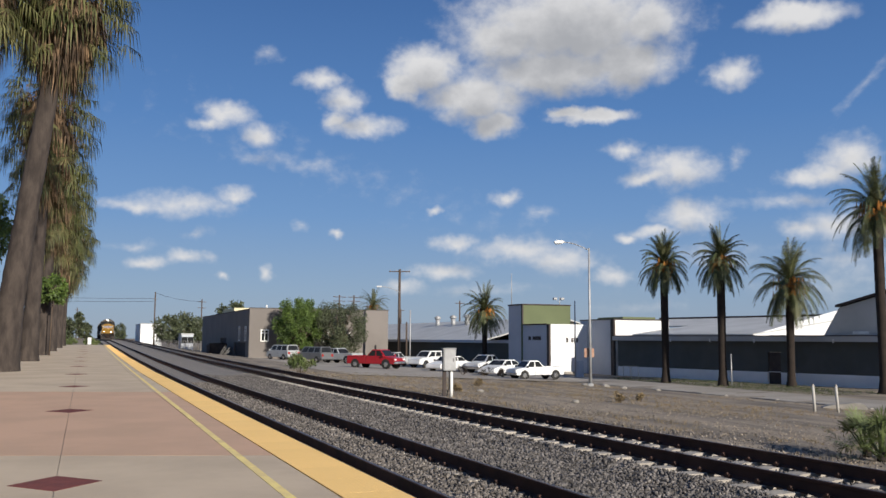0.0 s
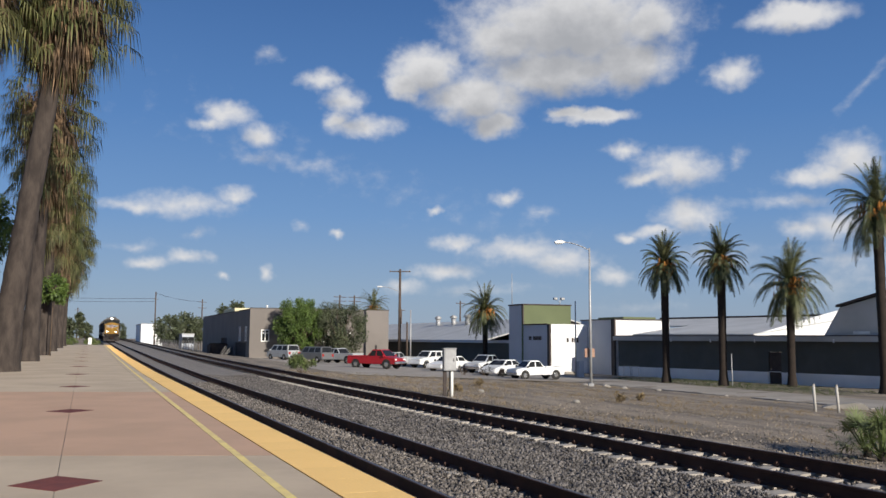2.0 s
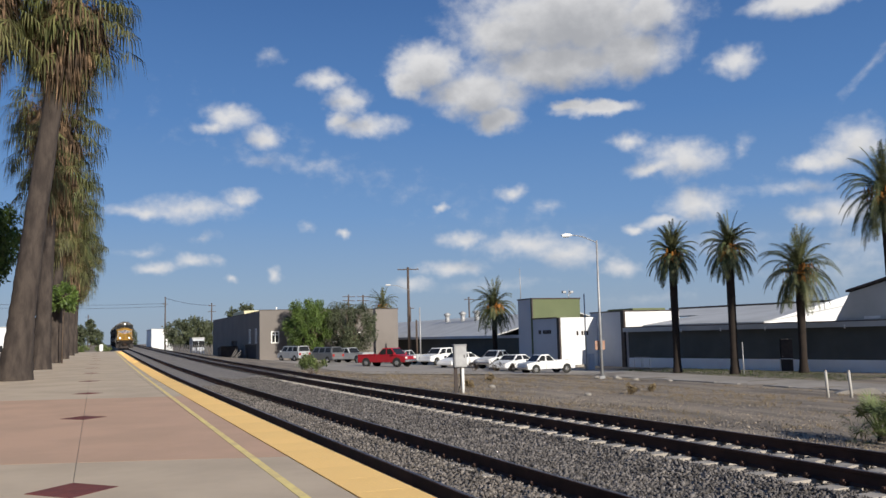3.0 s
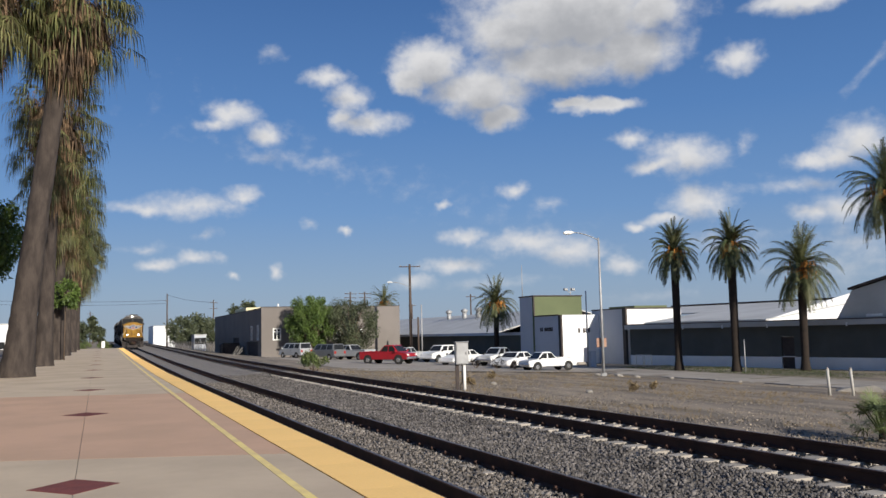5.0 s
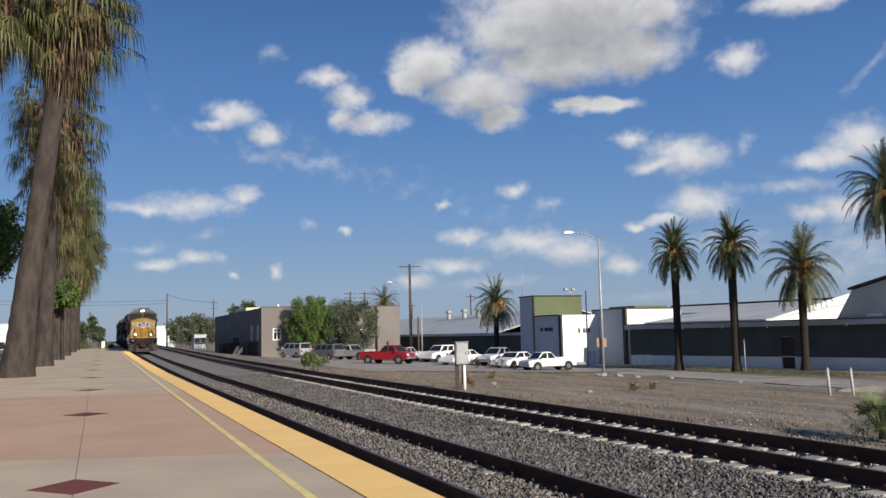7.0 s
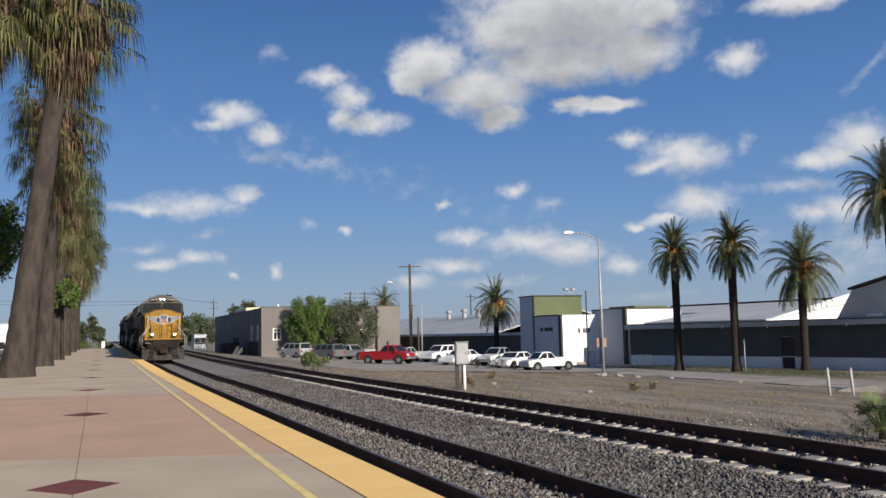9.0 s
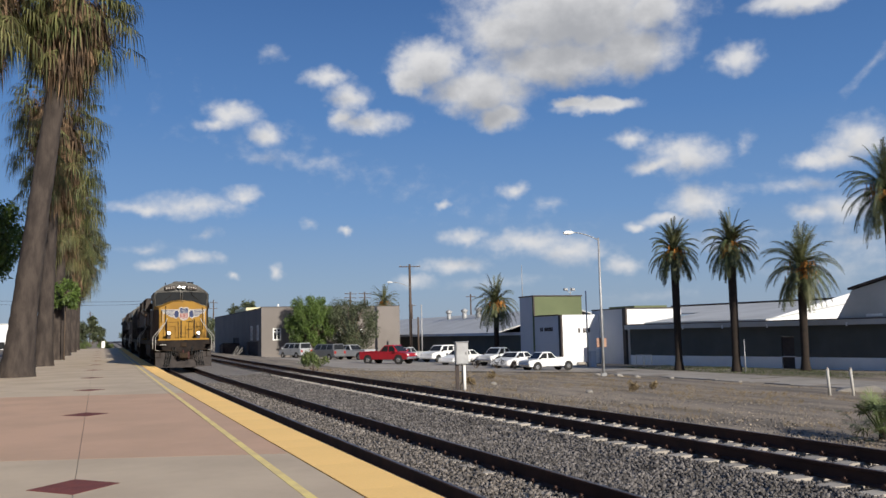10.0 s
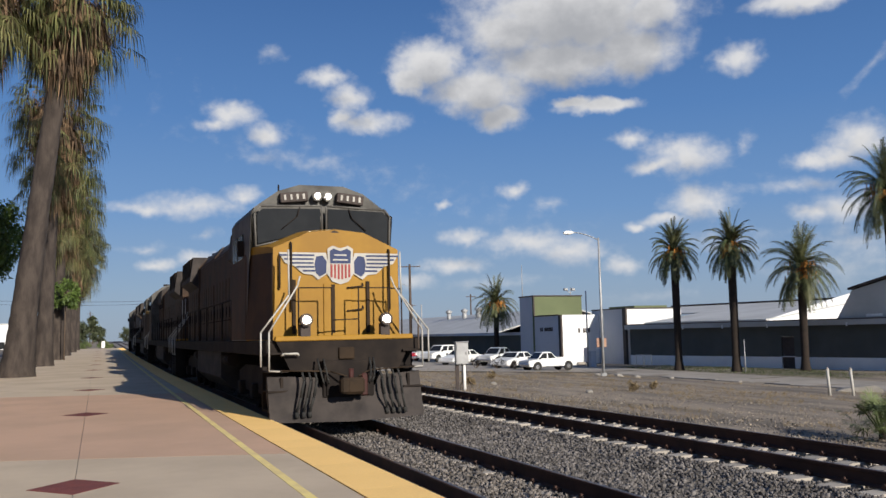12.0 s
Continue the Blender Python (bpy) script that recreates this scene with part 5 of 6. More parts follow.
def trunk_mesh(bm, height, r_base, r_mid, r_top, lean=(0, 0), flare=1.2, seed=0, n=14, rings=26, z0=-0.3):
    rng = random.Random(seed)
    prev = None
    for k in range(rings + 1):
        t = k / rings
        z = z0 + (height - z0) * t
        r = r_mid + (r_top - r_mid) * t + (r_base - r_mid) * math.exp(-max(0, z) / flare)
        c = Vector((lean[0] * t ** 1.15, lean[1] * t ** 1.15, z))
        ring = []
        for i in range(n):
            a = 6.2832 * i / n
            rr = r * (1 + 0.05 * noise.noise((math.cos(a) * 1.7 + seed, math.sin(a) * 1.7, z * 0.8)) + (0.025 if k % 2 else -0.015) + rng.uniform(-0.015, 0.015))
            ring.append(bm.verts.new(c + Vector((rr * math.cos(a), rr * math.sin(a), 0))))
        if prev:
            for i in range(n):
                bm.faces.new((prev[i], prev[(i + 1) % n], ring[(i + 1) % n], ring[i])).smooth = True
        prev = ring
    bm.faces.new(prev)
    return Vector((lean[0], lean[1], height))


def fan_leaves(rng, n, base, z_lo, z_hi, el_lo, el_hi, petiole, blade, droop, segs=14, r_trunk=0.45, power=1.0, wild=9.0):
    """Fan leaves round a stem: each a stalk that ends in a fan of narrow drooping segments."""
    vs, fs = [], []
    up = np.array((0, 0, 1.0))
    for k in range(n):
        t = (k + rng.random()) / n
        z = z_lo + (z_hi - z_lo) * t
        el = math.radians(el_lo + (el_hi - el_lo) * t ** power + rng.normal(0, wild))
        a = k * 2.39996 + rng.normal(0, 0.25)
        out = np.array((math.cos(a), math.sin(a), 0))
        d = out * math.cos(el) + up * math.sin(el)
        side = np.array((-math.sin(a), math.cos(a), 0))
        p0 = np.array(base) + out * r_trunk * 0.8 + up * z
        L, R = petiole * rng.uniform(0.75, 1.2), blade * rng.uniform(0.8, 1.2)
        p1 = p0 + d * L - up * 0.12 * L * L * droop
        w = 0.022
        m = len(vs)
        vs += [p0 - side * w, p0 + side * w, p1 + side * w * 0.7, p1 - side * w * 0.7]
        fs += [(m, m + 1, m + 2), (m, m + 2, m + 3)]
        nrm = np.cross(side, d)
        spin = rng.normal(0, 0.5)
        side2 = side * math.cos(spin) + nrm * math.sin(spin)
        for i in range(segs):
            b = math.radians(-115 + 230 * i / (segs - 1)) + rng.normal(0, 0.05)
            g = d * math.cos(b) + side2 * math.sin(b)
            g /= np.linalg.norm(g)
            q = np.cross(nrm, g)
            l = R * (1 - 0.25 * abs(b) / 2) * rng.uniform(0.85, 1.1)
            mid_ = p1 + g * l * 0.5 - up * droop * 0.10 * l
            tip = p1 + g * l * (0.95 - 0.25 * droop) - up * droop * rng.uniform(0.35, 0.75) * l
            ww = 0.024 * R
            m = len(vs)
            vs += [p1 - q * 0.004, p1 + q * 0.004, mid_ + q * ww, mid_ - q * ww, tip]
            fs += [(m, m + 1, m + 2), (m, m + 2, m + 3), (m + 3, m + 2, m + 4)]
    return vs, fs


def fan_palm(height, skirt, lean, seed, dead=250, green=105, girth=0.47):
    """A tall old fan palm: bare grey trunk, a skirt of dead leaves and a green crown."""
    rng = np.random.default_rng(seed)
    top = empty("fan_palm")
    tagged(top, "tall fan palm with a grey trunk and shaggy dead skirt", "palm tree", "fan palms along the platform")
    bm = bmesh.new()
    trunk_mesh(bm, height, girth * 1.4, girth, 0.36, lean, 1.6, seed, 18, 60)
    part("trunk", bm, M["trunk_fan"], top)
    zs = height - skirt

    def stem(z):
        return (lean[0] * (z / height) ** 1.15, lean[1] * (z / height) ** 1.15)
    c = stem(height - skirt / 2)
    vs, fs = fan_leaves(rng, dead, (c[0], c[1], 0), zs + 1.5, height, -84, -40, 1.25, 1.6, 1.2, 15, wild=15.0)
    mesh_from("dead_skirt", vs, fs, M["leaf_dead"], parent=top)["label"] = "hanging dead brown leaves"
    vs, fs = fan_leaves(rng, green, (c[0], c[1], 0), zs + 2.8, height + 0.3, -64, 2, 2.35, 1.5, 1.3, 16, wild=16.0)
    mesh_from("hanging_leaves", vs, fs, M["leaf_fan"], parent=top)
    c = stem(height)
    vs, fs = fan_leaves(rng, 80, (c[0], c[1], 0), height - 0.3, height + 1.2, -15, 80, 1.9, 1.3, 0.8, 14, 0.2)
    mesh_from("crown", vs, fs, M["leaf_fan"], parent=top)
    return top


for k, (x, y, h, skirt, lean) in enumerate(((-3.45, 44.2, 18.9, 3.9, (2.1, 0.0)), (-3.25, 60.5, 18.2, 7.2, (0.5, 0.4)), (-3.25, 77.0, 15.8, 6.2, (0.35, 0.0)),
                                            (-3.2, 92.0, 15.2, 6.2, (0.3, 0.0)), (-3.15, 109.0, 14.8, 6.4, (0.6, 0.0)), (-3.1, 124.0, 14.4, 6.2, (0.4, 0.0)))):
    p = fan_palm(h, skirt, lean, 11 + k, 360 if k == 0 else 270, 66 if k == 0 else 105, 0.58 if k == 0 else 0.47)
    p.matrix_basis = pose(x + line(y)[0], y, PLAT_Z + line(y)[1])
p = fan_palm(20.5, 6.2, (0.4, 0.3), 31)
p.matrix_basis = pose(-5.3, 41.0, PLAT_Z)


def date_palm(height, radius, seed, n=76, lean=(0, 0)):
    """A date palm: dark trunk, arching feather fronds, orange fruit stalks at the crown's base."""
    rng = np.random.default_rng(seed)
    top = empty("date_palm")
    tagged(top, "date palm with dark trunk and arching green feather fronds", "palm tree", "date palms by the street")
    bm = bmesh.new()
    trunk_mesh(bm, height, 0.42, 0.245, 0.31, lean, 0.5, seed, 12, 40)
    part("trunk", bm, M["trunk_date"], top)
    vs, fs = [], []
    up = np.array((0, 0, 1.0))
    for k in range(n):
        t = (k + 0.5) / n
        el = math.radians(-38 + 122 * t ** 0.95 + rng.normal(0, 8))
        a = k * 2.39996 + rng.normal(0, 0.2)
        out, side = np.array((math.cos(a), math.sin(a), 0)), np.array((-math.sin(a), math.cos(a), 0))
        p, d = np.array((lean[0], lean[1], height - 0.35 + 0.5 * t)), out * math.cos(el) + up * math.sin(el)
        L, N = radius * rng.uniform(0.98, 1.2), 15
        for i in range(N):
            s = (i + 1) / N
            p2 = p + d * L / N
            wr = 0.028 * (1 - 0.8 * s)
            m = len(vs)
            vs += [p - side * wr, p + side * wr, p2 + side * wr, p2 - side * wr]
            fs += [(m, m + 1, m + 2), (m, m + 2, m + 3)]
            ll = radius * 0.17 * math.sin(math.pi * (0.12 + 0.80 * s)) + 0.05
            nrm = np.cross(side, d)
            for sg in (-1, 1):
                for j in (0.0, 0.33, 0.67):
                    q = p + (p2 - p) * j
                    tip = q + (side * sg * 0.80 + d * 0.62 + nrm * 0.18) * ll * rng.uniform(0.8, 1.15) - up * 0.22 * ll
                    m = len(vs)
                    vs += [q - d * 0.026, q + d * 0.026, tip]
                    fs.append((m, m + 1, m + 2))
            p = p2
            d = d - up * (0.07 + 0.14 * s) * (0.55 + 0.75 * math.cos(el))
            d /= np.linalg.norm(d)
    mesh_from("crown", vs, fs, M["leaf_date"], parent=top)
    vs, fs = [], []
    for k in range(110):
        a, el = rng.uniform(0, 6.283), math.radians(rng.uniform(-35, 35))
        p = np.array((lean[0], lean[1], height - 0.1))
        d = np.array((math.cos(a) * math.cos(el), math.sin(a) * math.cos(el), math.sin(el)))
        e = p + d * rng.uniform(0.5, 0.95) * radius * 0.46
        side = np.array((-math.sin(a), math.cos(a), 0)) * 0.03
        m = len(vs)
        vs += [p - side, p + side, e + side, e - side, e + up * -0.35 + side * 3, e + up * -0.35 - side * 3]
        fs += [(m, m + 1, m + 2), (m, m + 2, m + 3), (m + 3, m + 2, m + 4), (m + 3, m + 4, m + 5)]
    mesh_from("fruit", vs, fs, M["fruit"], parent=top)["label"] = "orange fruit stalks"
    return top


for x, y, z, h, r, sd, ln in ((40.9, 54.1, -1.42, 9.0, 2.35, 1, (0.1, 0)), (42.2, 49.3, -1.42, 9.0, 2.3, 2, (-0.1, 0)), (46.2, 46.9, -1.45, 7.3, 3.0, 3, (-0.1, 0)),
                              (45.1, 38.3, -1.42, 11.4, 3.1, 4, (0, 0)), (40.0, 84.2, -1.45, 6.3, 2.9, 5, (0, 0)), (60.0, 185.0, -1.45, 10.3, 4.3, 6, (0, 0))):
    p = date_palm(h, r, sd, lean=ln)
    p.matrix_basis = pose(x, y, z, 0, 0, 40 * sd)


def leaf_cloud(rng, centres, n, size, squash=1.0, hang=0.0):
    """Small leaves clustered round twig ends: (centre, radius) pairs; hang lets strands droop."""
    rad = np.array([r for _, r in centres])
    w = rad ** 2 / (rad ** 2).sum()
    idx = rng.choice(len(centres), n, p=w)
    c = np.array([c for c, _ in centres])[idx]
    d = rng.normal(size=(n, 3))
    d /= np.linalg.norm(d, axis=1, keepdims=True)
    p = c + d * (rad[idx] * rng.random(n) ** 0.45)[:, None] * np.array((1, 1, squash))
    p[:, 2] -= hang * rng.random(n) ** 2 * rad[idx]
    u = rng.normal(size=(n, 3))
    u[:, 2] -= hang * 1.5
    u /= np.linalg.norm(u, axis=1, keepdims=True)
    v = np.cross(u, rng.normal(size=(n, 3)))
    v /= np.linalg.norm(v, axis=1, keepdims=True)
    s = size * rng.uniform(0.6, 1.4, n)[:, None]
    quad = np.stack([p - v * s * 0.34, p + u * s * 0.55, p + v * s * 0.34 + u * s * 0.5, p + u * s * 1.5], 1).reshape(-1, 3)
    k = 4 * np.arange(n)[:, None]
    return quad, np.concatenate([k + np.array((0, 1, 3)), k + np.array((1, 2, 3))], 0)


def tree(name, label, x, y, z, height, width, material, seed, n=5200, leaf=0.26, hang=0.0, stem=0.35, lobes=16, girth=1.0):
    rng = np.random.default_rng(seed)
    top = empty(name, pose(x, y, z))
    tagged(top, label, "tree")
    bm = bmesh.new()
    fork = height * stem
    tube(bm, (0, 0, -0.3), (0.05, 0, fork), 0.045 * height * 0.55 * girth, 0.03 * height * 0.5 * girth, 9)
    centres = []
    for k in range(lobes):
        a, t = k * 2.39996 + rng.normal(0, 0.2), (k + 0.5) / lobes
        rr = width * 0.5 * (0.25 + 0.62 * math.sin(math.pi * (0.14 + 0.72 * t))) * rng.uniform(0.7, 1.05)
        c = np.array((math.cos(a) * rr, math.sin(a) * rr, fork * 0.8 + (height - fork * 0.8) * (0.12 + 0.80 * t)))
        centres.append((c, width * rng.uniform(0.10, 0.20)))
        m_ = Vector((c[0] * 0.45, c[1] * 0.45, fork + (c[2] - fork) * 0.55))
        tube(bm, (0.05, 0, fork * rng.uniform(0.8, 1.0)), m_, 0.012 * height, 0.008 * height, 6)
        tube(bm, m_, c, 0.008 * height, 0.002 * height, 5)
    part("trunk", bm, M["bark"], top, smooth=True)
    vs, fs = leaf_cloud(rng, centres, n, leaf, 0.95, hang)
    mesh_from("crown", vs, fs, material, parent=top)
    return top


tree("pepper_tree", "bright green weeping tree beside the grey building", 26.0, 111.5, -1.1, 8.6, 6.0, M["leaf_pepper"], 3, 17000, 0.20, 1.0, 0.25, 20)
tree("olive_tree", "grey-green bushy tree beside the grey building", 31.2, 110.5, -1.3, 8.2, 7.2, M["leaf_olive"], 4, 14000, 0.19, 0.6, 0.25, 20)
tree("street_tree", "green weeping tree behind the platform palms", -7.6, 66.0, -0.3, 12.3, 5.4, M["leaf_pepper"], 9, 7000, 0.26, 1.0, 0.72, 16)
tree("low_tree", "small leafy green shrub tree growing between palm trunks", -2.45, 75.2, 0.3, 6.5, 2.3, M["leaf_pepper"], 10, 2600, 0.20, 0.5, 0.83, 12, 0.3)
for k, (x, y, h, w) in enumerate(((17.8, 205, 7.6, 7.5), (21.5, 212, 8.4, 8.0), (25.5, 215, 7.6, 7.0), (27.5, 176, 10.6, 6.5), (31.5, 182, 9.2, 4.0))):
    tree("far_tree", "dark bushy tree behind the yards", x, y, -1.0, h, w, M["leaf_olive"], 20 + k, 2400, 0.5, 0.1, 0.2, 12)
for k, (x, y, h, w) in enumerate(((-5.5, 330, 9.0, 6.0), (-1.6, 345, 12.0, 3.0), (-11.5, 300, 9, 9), (0.5, 420, 9, 6), (-16, 240, 8, 9), (14.5, 430, 9, 9), (34, 360, 12, 12))):
    tree("distant_tree", "distant dark green tree by the line", x, y, -0.6, h, w, M["leaf_olive"], 30 + k, 1800, 0.75, 0.1, 0.2, 11)


def shrub(x, y, z, w, h, material, seed, label, n=900, leaf=0.12):
    rng = np.random.default_rng(seed)
    top = empty("shrub", pose(x, y, z))
    tagged(top, label, "shrub")
    bm = bmesh.new()
    cs = []
    for k in range(9):
        a, rr = rng.uniform(0, 6.283), w * 0.36 * rng.random() ** 0.5
        c = np.array((rr * math.cos(a), rr * math.sin(a), h * rng.uniform(0.3, 0.82)))
        cs.append((c, min(w, h) * rng.uniform(0.16, 0.26)))
        tube(bm, (0, 0, -0.1), c, 0.02, 0.006, 5)
    part("stems", bm, M["bark"], top)
    vs, fs = leaf_cloud(rng, cs, n, leaf, 1.0, -0.4)
    mesh_from("leaves", vs, fs, material, parent=top)
    return top


shrub(12.95, 54.5, -0.50, 2.3, 1.3, M["leaf_bush"], 2, "leafy green weed bush beside the track", 1800, 0.12)
for k, (x, y, w, h) in enumerate(((-1.6, 140, 3.5, 1.7), (0.8, 147, 3.0, 1.4), (-4, 150, 4, 2.0), (1.9, 162, 2.5, 1.3))):
    shrub(x, y, -0.5 + line(y)[1], w, h, M["leaf_bush"], 40 + k, "low green bush past the platform's end", 700, 0.22)
for k, (x, y, w, h) in enumerate(((30.2, 63.5, 1.9, 0.95), (29.2, 65.6, 1.5, 0.8), (31.6, 63.0, 1.2, 0.7), (20.5, 44.0, 0.5, 0.5), (21.0, 31.0, 0.45, 0.4), (16.2, 37.0, 0.4, 0.35), (23.5, 33.0, 0.4, 0.3))):
    shrub(x, y, ground_z(x) - 0.02, w, h, M["trunk_date"] if k < 3 else M["grass_dry"], 50 + k, "dry dark weed clump on the dirt", 260, 0.09)


def palmetto(x, y, z, seed):
    rng = np.random.default_rng(seed)
    top = empty("palm_seedling", pose(x, y, z))
    tagged(top, "young fan palm growing at the dirt's edge", "palm")
    vs, fs = fan_leaves(rng, 34, (0, 0, 0), 0.0, 0.15, 0, 82, 0.62, 0.46, 0.35, 16, 0.06)
    mesh_from("leaves", vs, fs, M["leaf_bush"], parent=top)
    bm = bmesh.new()
    tube(bm, (0, 0, -0.2), (0, 0, 0.2), 0.12, 0.07, 8)
    part("stem", bm, M["trunk_date"], top)


palmetto(14.95, 13.2, -0.58, 5)
palmetto(14.55, 12.5, -0.56, 6)

# ---- vehicles on the lot ----


def paint(name, c):
    return mat(name, c, tuple(v * 0.88 for v in c), 0.8, 0.35, 0.0, grain=0.03, coat=0.6)


PAINTS = {"red": paint("red car paint", (0.32, 0.013, 0.022)), "white": paint("white car paint", (0.78, 0.78, 0.77)), "silver": paint("silver car paint", (0.40, 0.41, 0.42)),
          "grey": paint("dark grey car paint", (0.14, 0.145, 0.15))}


def car(kind, colour, label, x, y, rz, scale=1.0):
    """kind: pickup, van, suv, sedan. Local +x is forward; wheels stand on z = 0."""
    top = empty("pickup_truck" if kind == "pickup" else ("sedan" if kind == "sedan" else kind))
    tagged(top, label, {"pickup": "pickup truck", "van": "van", "suv": "car", "sedan": "car"}[kind], "vehicles on the lot")
    P = PAINTS[colour]
    W = 0.95
    L, zb, zt, cab, roof = {
        "pickup": (2.70, 0.42, 1.10, (-0.55, 0.10, 1.00, 1.75), 1.78), "van": (2.45, 0.35, 1.15, (-2.30, -2.15, 1.15, 1.75), 1.90),
        "suv": (2.45, 0.40, 1.15, (-2.25, -1.95, 0.55, 1.25), 1.84), "sedan": (2.35, 0.30, 0.95, (-1.65, -0.85, 0.45, 1.20), 1.45)}[kind]
    hood = 0.0 if kind != "sedan" else -0.08
    front = {"pickup": 0.98, "van": 0.98, "suv": 1.0, "sedan": 0.74}[kind]
    prof = [(-L, zb), (L - 0.08, zb), (L, zb + 0.15), (L - 0.03, front), (cab[3] - 0.02, zt + hood * 0), (-L, zt)]
    if kind == "sedan":
        prof = [(-L, zb), (L - 0.08, zb), (L, zb + 0.15), (L - 0.05, front), (cab[3], zt), (cab[0], zt), (-L + 0.05, zt - 0.04)]
    bm = bmesh.new()
    prism(bm, prof, -W, W, "y", bevel=0.05)
    body = part("body", bm, P, top, smooth=False)
    bm = bmesh.new()
    vs = []
    for (u, z), w in (((cab[0], zt - 0.03), W - 0.03), ((cab[3], zt - 0.03), W - 0.03), ((cab[2], roof), W - 0.20), ((cab[1], roof), W - 0.20)):
        vs.append([bm.verts.new((u, -w, z)), bm.verts.new((u, w, z))])
    for i in range(4):
        j = (i + 1) % 4
        bm.faces.new((vs[i][0], vs[j][0], vs[j][1], vs[i][1]))
    bm.faces.new([v[0] for v in vs])
    bm.faces.new([v[1] for v in reversed(vs)])
    bmesh.ops.recalc_face_normals(bm, faces=bm.faces)
    bmesh.ops.bevel(bm, geom=list(bm.edges), offset=0.045, segments=2, affect="EDGES")
    cabin = part("cabin", bm, P, top)
    # glass a few millimetres proud of the cabin's sloping faces
    def lerp(a, b, t):
        return a + (b - a) * t
    n_side = {"pickup": 2, "van": 3, "suv": 3, "sedan": 2}[kind]
    t0, t1 = 0.16, 0.86
    for s in (-1, 1):
        for i in range(n_side):
            bm = bmesh.new()
            f0, f1 = (i + 0.08) / n_side, (i + 0.92) / n_side
            q = []
            for f_, t in ((f0, t0), (f1, t0), (f1, t1), (f0, t1)):
                u = lerp(lerp(cab[0], cab[1], t), lerp(cab[3], cab[2], t), 0.04 + 0.92 * f_)
                w = lerp(W - 0.03, W - 0.20, t)
                q.append((u, s * (w + 0.012), lerp(zt - 0.03, roof, t)))
            a = [bm.verts.new(c) for c in q]
            b = [bm.verts.new((c[0], c[1] - s * 0.03, c[2])) for c in q]
            bm.faces.new(a)
            bm.faces.new(list(reversed(b)))
            for k in range(4):
                bm.faces.new((a[k], a[(k + 1) % 4], b[(k + 1) % 4], b[k]))
            bmesh.ops.recalc_face_normals(bm, faces=bm.faces)
            part("side_window", bm, M["glass_dark"], cabin)
    for e, name in ((0, "rear_window"), (1, "windscreen")):
        bm = bmesh.new()
        a0, a1 = (cab[0], cab[1]) if e == 0 else (cab[3], cab[2])
        sg = -1 if e == 0 else 1
        q = []
        for yy, t in ((-1, 0.14), (1, 0.14), (1, 0.9), (-1, 0.9)):
            q.append((lerp(a0, a1, t) + sg * 0.014, yy * (lerp(W - 0.03, W - 0.20, t) - 0.10), lerp(zt - 0.03, roof, t)))
        a = [bm.verts.new(c) for c in q]
        b = [bm.verts.new((c[0] - sg * 0.03, c[1], c[2])) for c in q]
        bm.faces.new(a)
        bm.faces.new(list(reversed(b)))
        for k in range(4):
            bm.faces.new((a[k], a[(k + 1) % 4], b[(k + 1) % 4], b[k]))
        bmesh.ops.recalc_face_normals(bm, faces=bm.faces)
        part(name, bm, M["glass_dark"], cabin)
    if kind == "pickup":
        bm = bmesh.new()
        box(bm, -L + 0.09, cab[0] - 0.10, -W + 0.09, W - 0.09, zt - 0.02, zt + 0.006)
        part("bed_floor", bm, M["rubber"], body, "dark open cargo bed")
        bm = bmesh.new()
        for s in (-1, 1):
            box(bm, -L + 0.02, cab[0] - 0.03, s * (W - 0.05) - 0.04, s * (W - 0.05) + 0.04, zt, zt + 0.09, 0.015)
        box(bm, -L + 0.01, -L + 0.08, -W + 0.09, W - 0.09, zt, zt + 0.09, 0.015)
        part("bed_rail", bm, P, body)
    wheels = {"pickup": (-1.72, 1.75), "van": (-1.50, 1.55), "suv": (-1.45, 1.50), "sedan": (-1.40, 1.45)}[kind]
    R = {"pickup": 0.40, "van": 0.34, "suv": 0.38, "sedan": 0.33}[kind]
    for u in wheels:
        for s in (-1, 1):
            bm = bmesh.new()
            tube(bm, (u, s * (W - 0.22), R), (u, s * (W + 0.012), R), R, R * 0.97, 18)
            w = part("wheel", bm, M["rubber"], top, "black tyre")
            bm = bmesh.new()
            tube(bm, (u, s * (W + 0.005), R), (u, s * (W + 0.03), R), R * 0.62, R * 0.50, 12)
            part("rim", bm, M["chrome"], w)
            bm = bmesh.new()
            tube(bm, (u, s * (W - 0.15), R + 0.03), (u, s * (W + 0.004), R + 0.03), R * 1.17, R * 1.17, 18)
            part("wheel_arch", bm, M["rubber"], body)
    for e in (-1, 1):
        bm = bmesh.new()
        box(bm, min(e * (L - 0.05), e * (L + 0.09)), max(e * (L - 0.05), e * (L + 0.09)), -W + 0.02, W - 0.02, zb + 0.05, zb + 0.27, 0.03)
        part("bumper", bm, M["chrome"] if kind in ("pickup",) else P, top)
        for s in (-1, 1):
            bm = bmesh.new()
            z = front - 0.20 if e > 0 else zt - 0.42
            box(bm, min(e * (L - 0.1), e * (L + 0.012)), max(e * (L - 0.1), e * (L + 0.012)), s * (W - 0.22) - 0.16, s * (W - 0.22) + 0.16, z, z + (0.16 if e > 0 else 0.3), 0.01)
            part("headlamp" if e > 0 else "tail_light", bm, M["white"] if e > 0 else M["red_paint"], top)
